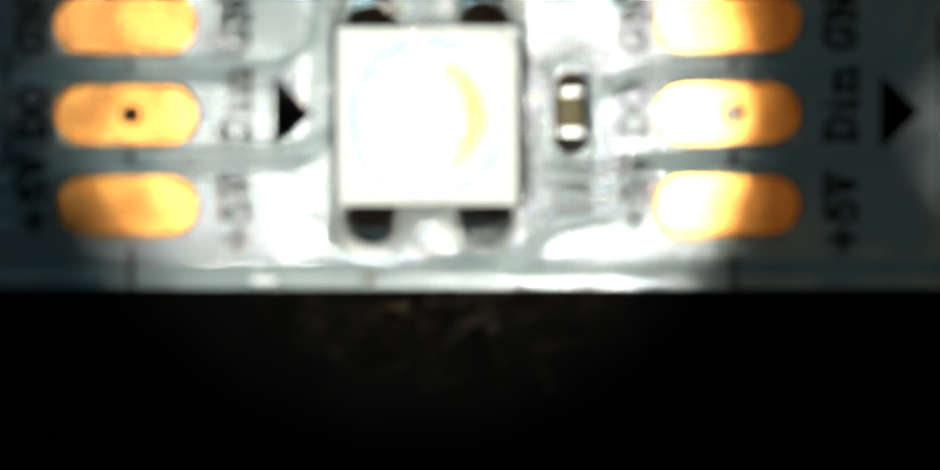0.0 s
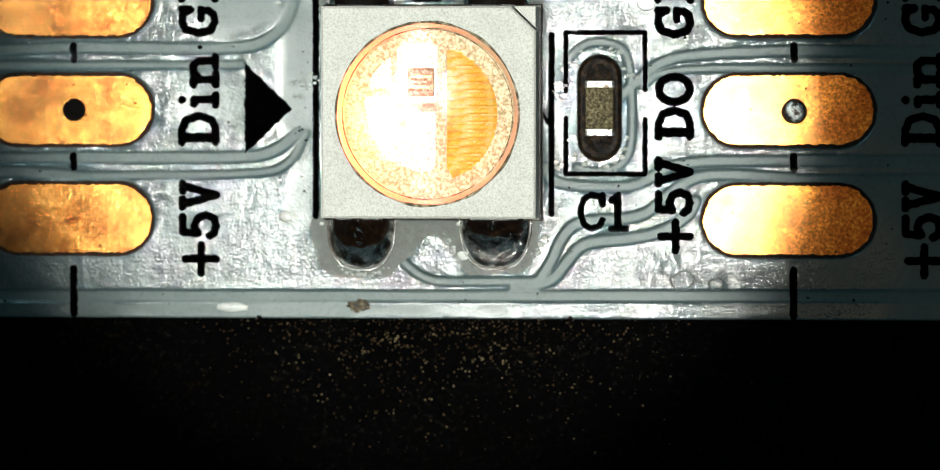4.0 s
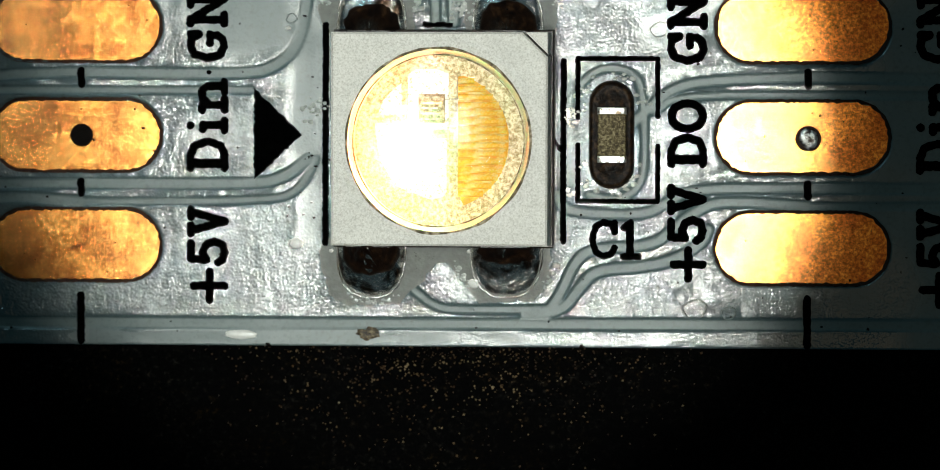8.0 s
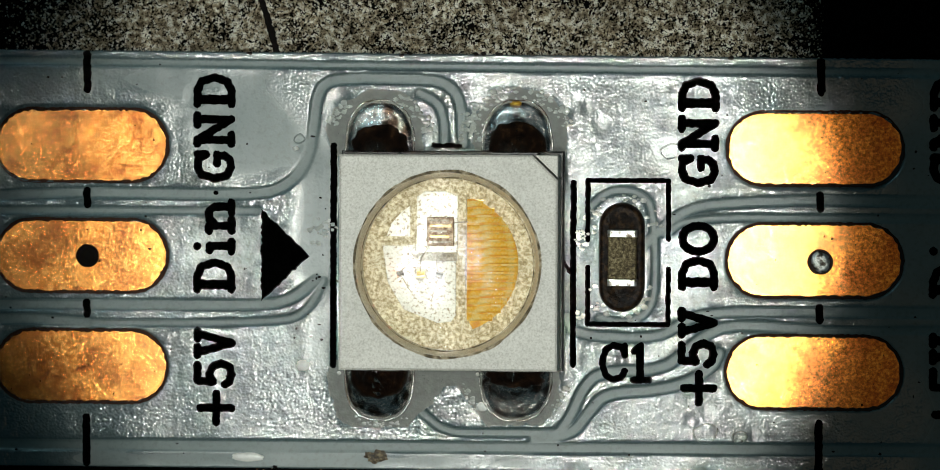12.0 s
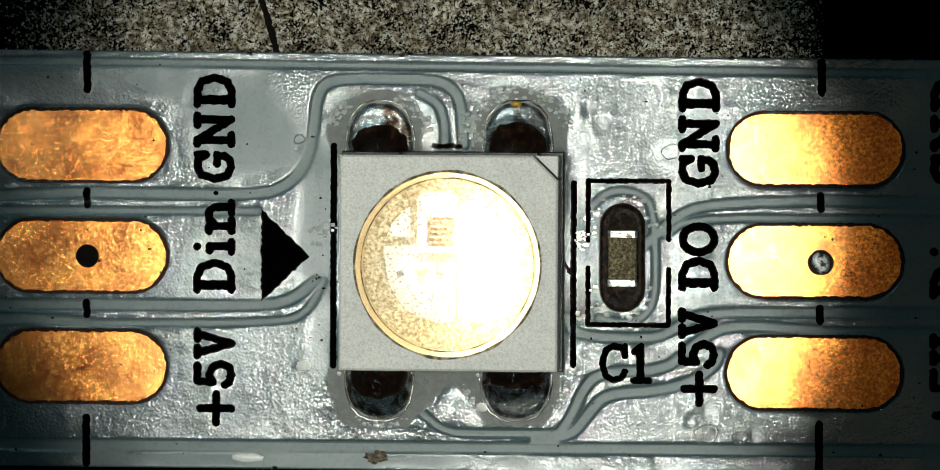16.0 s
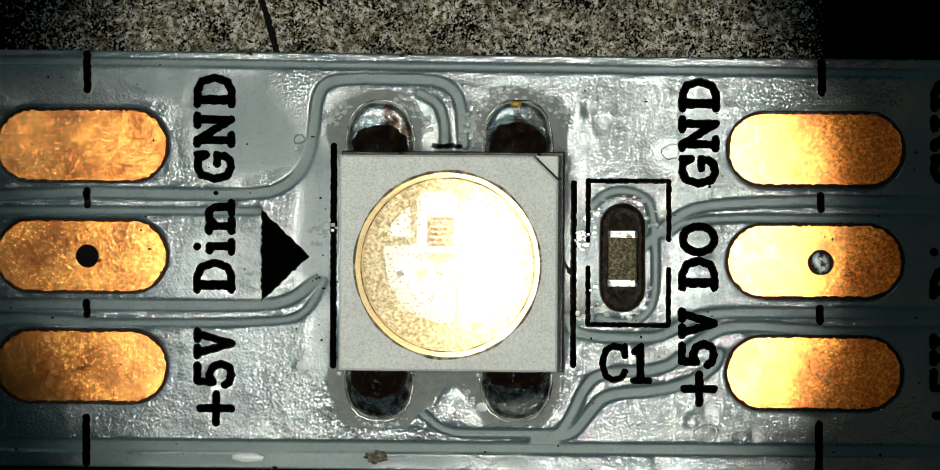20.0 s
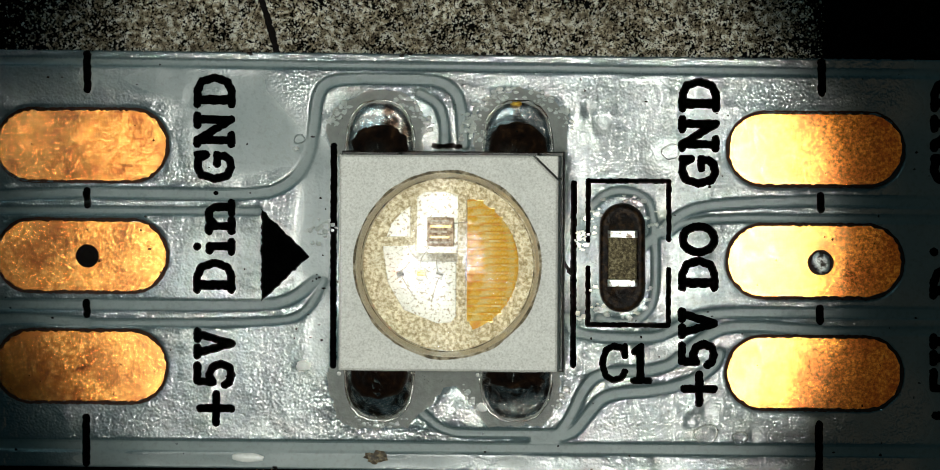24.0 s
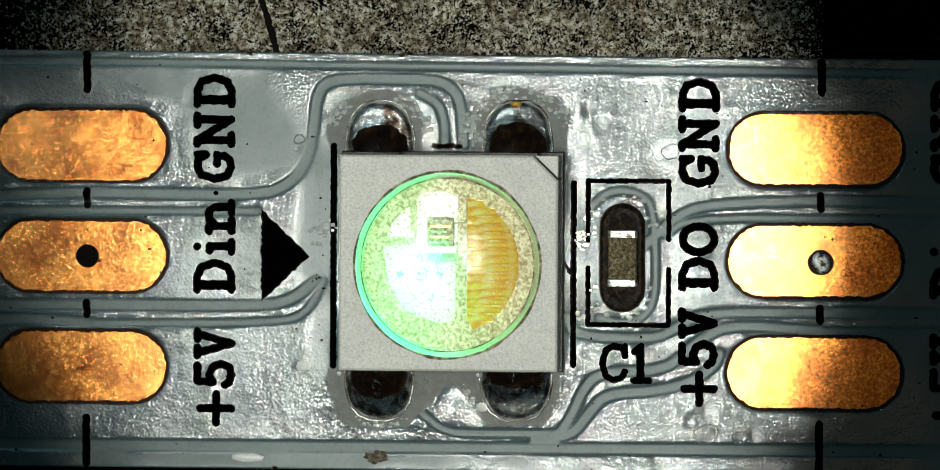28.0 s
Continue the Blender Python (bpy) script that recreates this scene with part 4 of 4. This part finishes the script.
verts, faces = [], []
for _ in range(150):
    x, y = rng.uniform(-11, 11), rng.uniform(-4.6, 4.4)
    v, f = dome(x, y, rng.uniform(0.012, 0.04), rng.uniform(0.012, 0.035), 0.012, -0.01, 2.0, 0.3, rng.random(), 2, 7)
    faces += [tuple(i + len(verts) for i in g) for g in f]
    verts += v
for x, y, n in ((-2.9, -0.5, 10), (-0.4, -2.95, 9), (-3.0, 3.0, 6), (-3.1, -1.7, 6)):
    for _ in range(n):
        v, f = dome(x + rng.gauss(0, 0.3), y + rng.gauss(0, 0.3), rng.uniform(0.02, 0.055), rng.uniform(0.015, 0.04), 0.015, -0.01, 2.0, 0.3, rng.random(), 2, 7)
        faces += [tuple(i + len(verts) for i in g) for g in f]
        verts += v
# nicks in the strip's edges: their dark notches painted as black specks
for x, y in ((-1.15, 4.60), (-0.95, 4.64), (0.55, 4.62), (0.72, 4.63), (1.05, 4.63), (-4.62, 4.64), (-4.0, -4.77), (3.2, -4.78), (6.3, 4.57)):
    v, f = dome(x, y, 0.07, 0.045, 0.02, -0.01, 2.0, 0.4, x, 2, 9)
    faces += [tuple(i + len(verts) for i in g) for g in f]
    verts += v
tagged(part("dirt", mesh_of("dirt", verts, faces, HOLE), strip, "fine black dirt specks, and edge nicks drawn as specks"), kind="stuff")
# pale beads of flux: their white glint is in the base colour
for x, y, rx, ry in ((-3.37, -2.46, 0.17, 0.13), (-4.62, -4.55, 0.42, 0.11), (-2.55, -2.62, 0.06, 0.05), (0.62, -2.62, 0.07, 0.05), (0.72, -3.35, 0.14, 0.12), (-3.55, 2.48, 0.07, 0.05)):
    part("flux_bead", mesh_of("flux_bead", *dome(x, y, rx, ry, 0.05, -0.02, 2.0, 0.12, x), GLINT_BEAD, True), strip, "small flux bead, its white glint put into the colour")

# clear crumbs of flux heaped in arcs outside the solder joints and round the capacitor
CRUMB = surface("flux_crumb", [(0.3, (0.30, 0.33, 0.31)), (0.7, (0.50, 0.52, 0.48))], 5.0, 0.08, relief=0.004, relief_scale=9.0, spec=1.0)
ARCS = [  # centre x, y; radii; from and to, in degrees; how many
    (-1.62, 2.55, 1.12, 1.30, 128, 160, 34), (-1.62, 2.45, 1.02, 1.35, 22, 75, 46), (1.50, 2.50, 1.12, 1.42, 20, 165, 120),
    (-1.62, -2.5, 1.22, 1.34, 235, 300, 22), (1.48, -2.5, 1.16, 1.30, 195, 235, 18), (1.48, -2.5, 1.16, 1.30, 310, 345, 16),
    (0.45, 2.95, 0.05, 0.42, 0, 360, 30), (-2.95, 0.6, 0.05, 0.35, 0, 360, 20), (2.98, 0.4, 0.05, 0.22, 0, 360, 14),
    # extra crumbs round the capacitor, added only for glints
    (3.87, 0.55, 0.62, 0.95, 0, 180, 34), (3.87, -0.45, 0.62, 0.95, 180, 360, 26), (2.93, 0.6, 0.02, 0.10, 0, 360, 8), (2.93, -1.3, 0.02, 0.12, 0, 360, 8),
]
rng = random.Random(77)
verts, faces = [], []
for cx, cy, r0, r1, a0, a1, count in ARCS:
    for _ in range(count):
        a, r = radians(rng.uniform(a0, a1)), rng.uniform(r0, r1)
        size = rng.uniform(0.025, 0.085)
        v, f = dome(cx + r * math.cos(a), cy + r * math.sin(a), size, size * rng.uniform(0.5, 1.0), rng.uniform(0.009, 0.020), -0.004, 2.0, 0.3, rng.random(), 3, 9)
        faces += [tuple(i + len(verts) for i in g) for g in f]
        verts += v
tagged(part("flux_grit", mesh_of("flux_grit", verts, faces, CRUMB, True), strip, "glittering crumbs of clear flux, some added only for glints"), kind="stuff")

for x, y, r in ((5.78, -3.92, 0.26), (4.95, 2.45, 0.20), (-3.48, 2.70, 0.12), (6.55, -4.0, 0.16)):
    # dried bubbles: thin raised rings
    bubble = [(x + r * (1 + 0.12 * math.sin(3 * a + x)) * math.cos(a), y + r * (0.85 + 0.1 * math.sin(2 * a)) * math.sin(a), -0.008) for a in np.linspace(0, 2 * math.pi, 25)]
    part("flux_bubble", mesh_of("flux_bubble", *tube(bubble, 0.013), MASK, True), strip, "faint ring of a dried flux bubble")

# ---- the colours that the package shows, second by second ----
SHOW = [
    (0.0, "bg"), (0.35, "bw"), (0.5, "g"), (0.95, "rg"), (1.15, "rw"), (1.45, "r"), (1.75, "rb"), (1.93, "bg"), (2.3, "w"), (2.7, "g"),
    (3.2, "rg"), (3.4, "rw"), (3.9, "r"), (4.2, "b"), (4.6, "g"), (5.0, "rg"), (5.3, "w"), (5.6, ""), (6.8, "r"), (7.2, "b"), (7.6, "g"), (7.95, "rg"),
    (8.2, "r"), (8.4, "b"), (8.8, "g"), (8.97, ""), (10.2, "w"), (11.4, ""), (13.0, "r"), (13.4, "b"), (13.8, "g"), (14.1, "rg"), (14.3, "b"), (14.95, "w"), (15.05, "bg"), (15.2, "g"), (15.6, "rg"), (15.8, "w"), (16.2, "r"), (16.4, "rb"),
    (16.6, "b"), (16.95, "w"), (17.25, "bgw"), (17.4, "g"), (17.8, "rg"), (18.05, "w"), (18.2, ""), (19.05, "w"), (20.4, ""), (21.4, "g"),
    (21.8, "rg"), (22.1, "w"), (22.6, "r"), (22.9, "b"), (23.4, "bg"), (23.55, "g"), (23.7, ""), (24.95, "w"), (26.15, ""), (27.35, "g"),
]


def motions():
    """Each light source rolls its glowing half up to shine, and down into the floor to go dark."""
    for colour, rod, (x, y, z, rz) in RODS:
        key = colour[0]
        lie = pose(x * MM, y * MM, z * MM, 0, 0, rz)

        def rolled(angle):
            return lie @ pose(0, 0, 0, angle, 0, 0)

        was = key in SHOW[0][1]
        angle = 0 if was else 180
        rows = [(0.0, rolled(angle))]
        for t, lit in SHOW[1:]:
            now = key in lit
            if now != was:
                step = -60 if now else 60
                for i in range(4):
                    rows.append((t - 0.05 + i / 30, rolled(angle + step * i)))
                angle, was = angle + step * 3, now
        rows.append((28.0, rolled(angle)))
        walk(rod, rows)


motions()
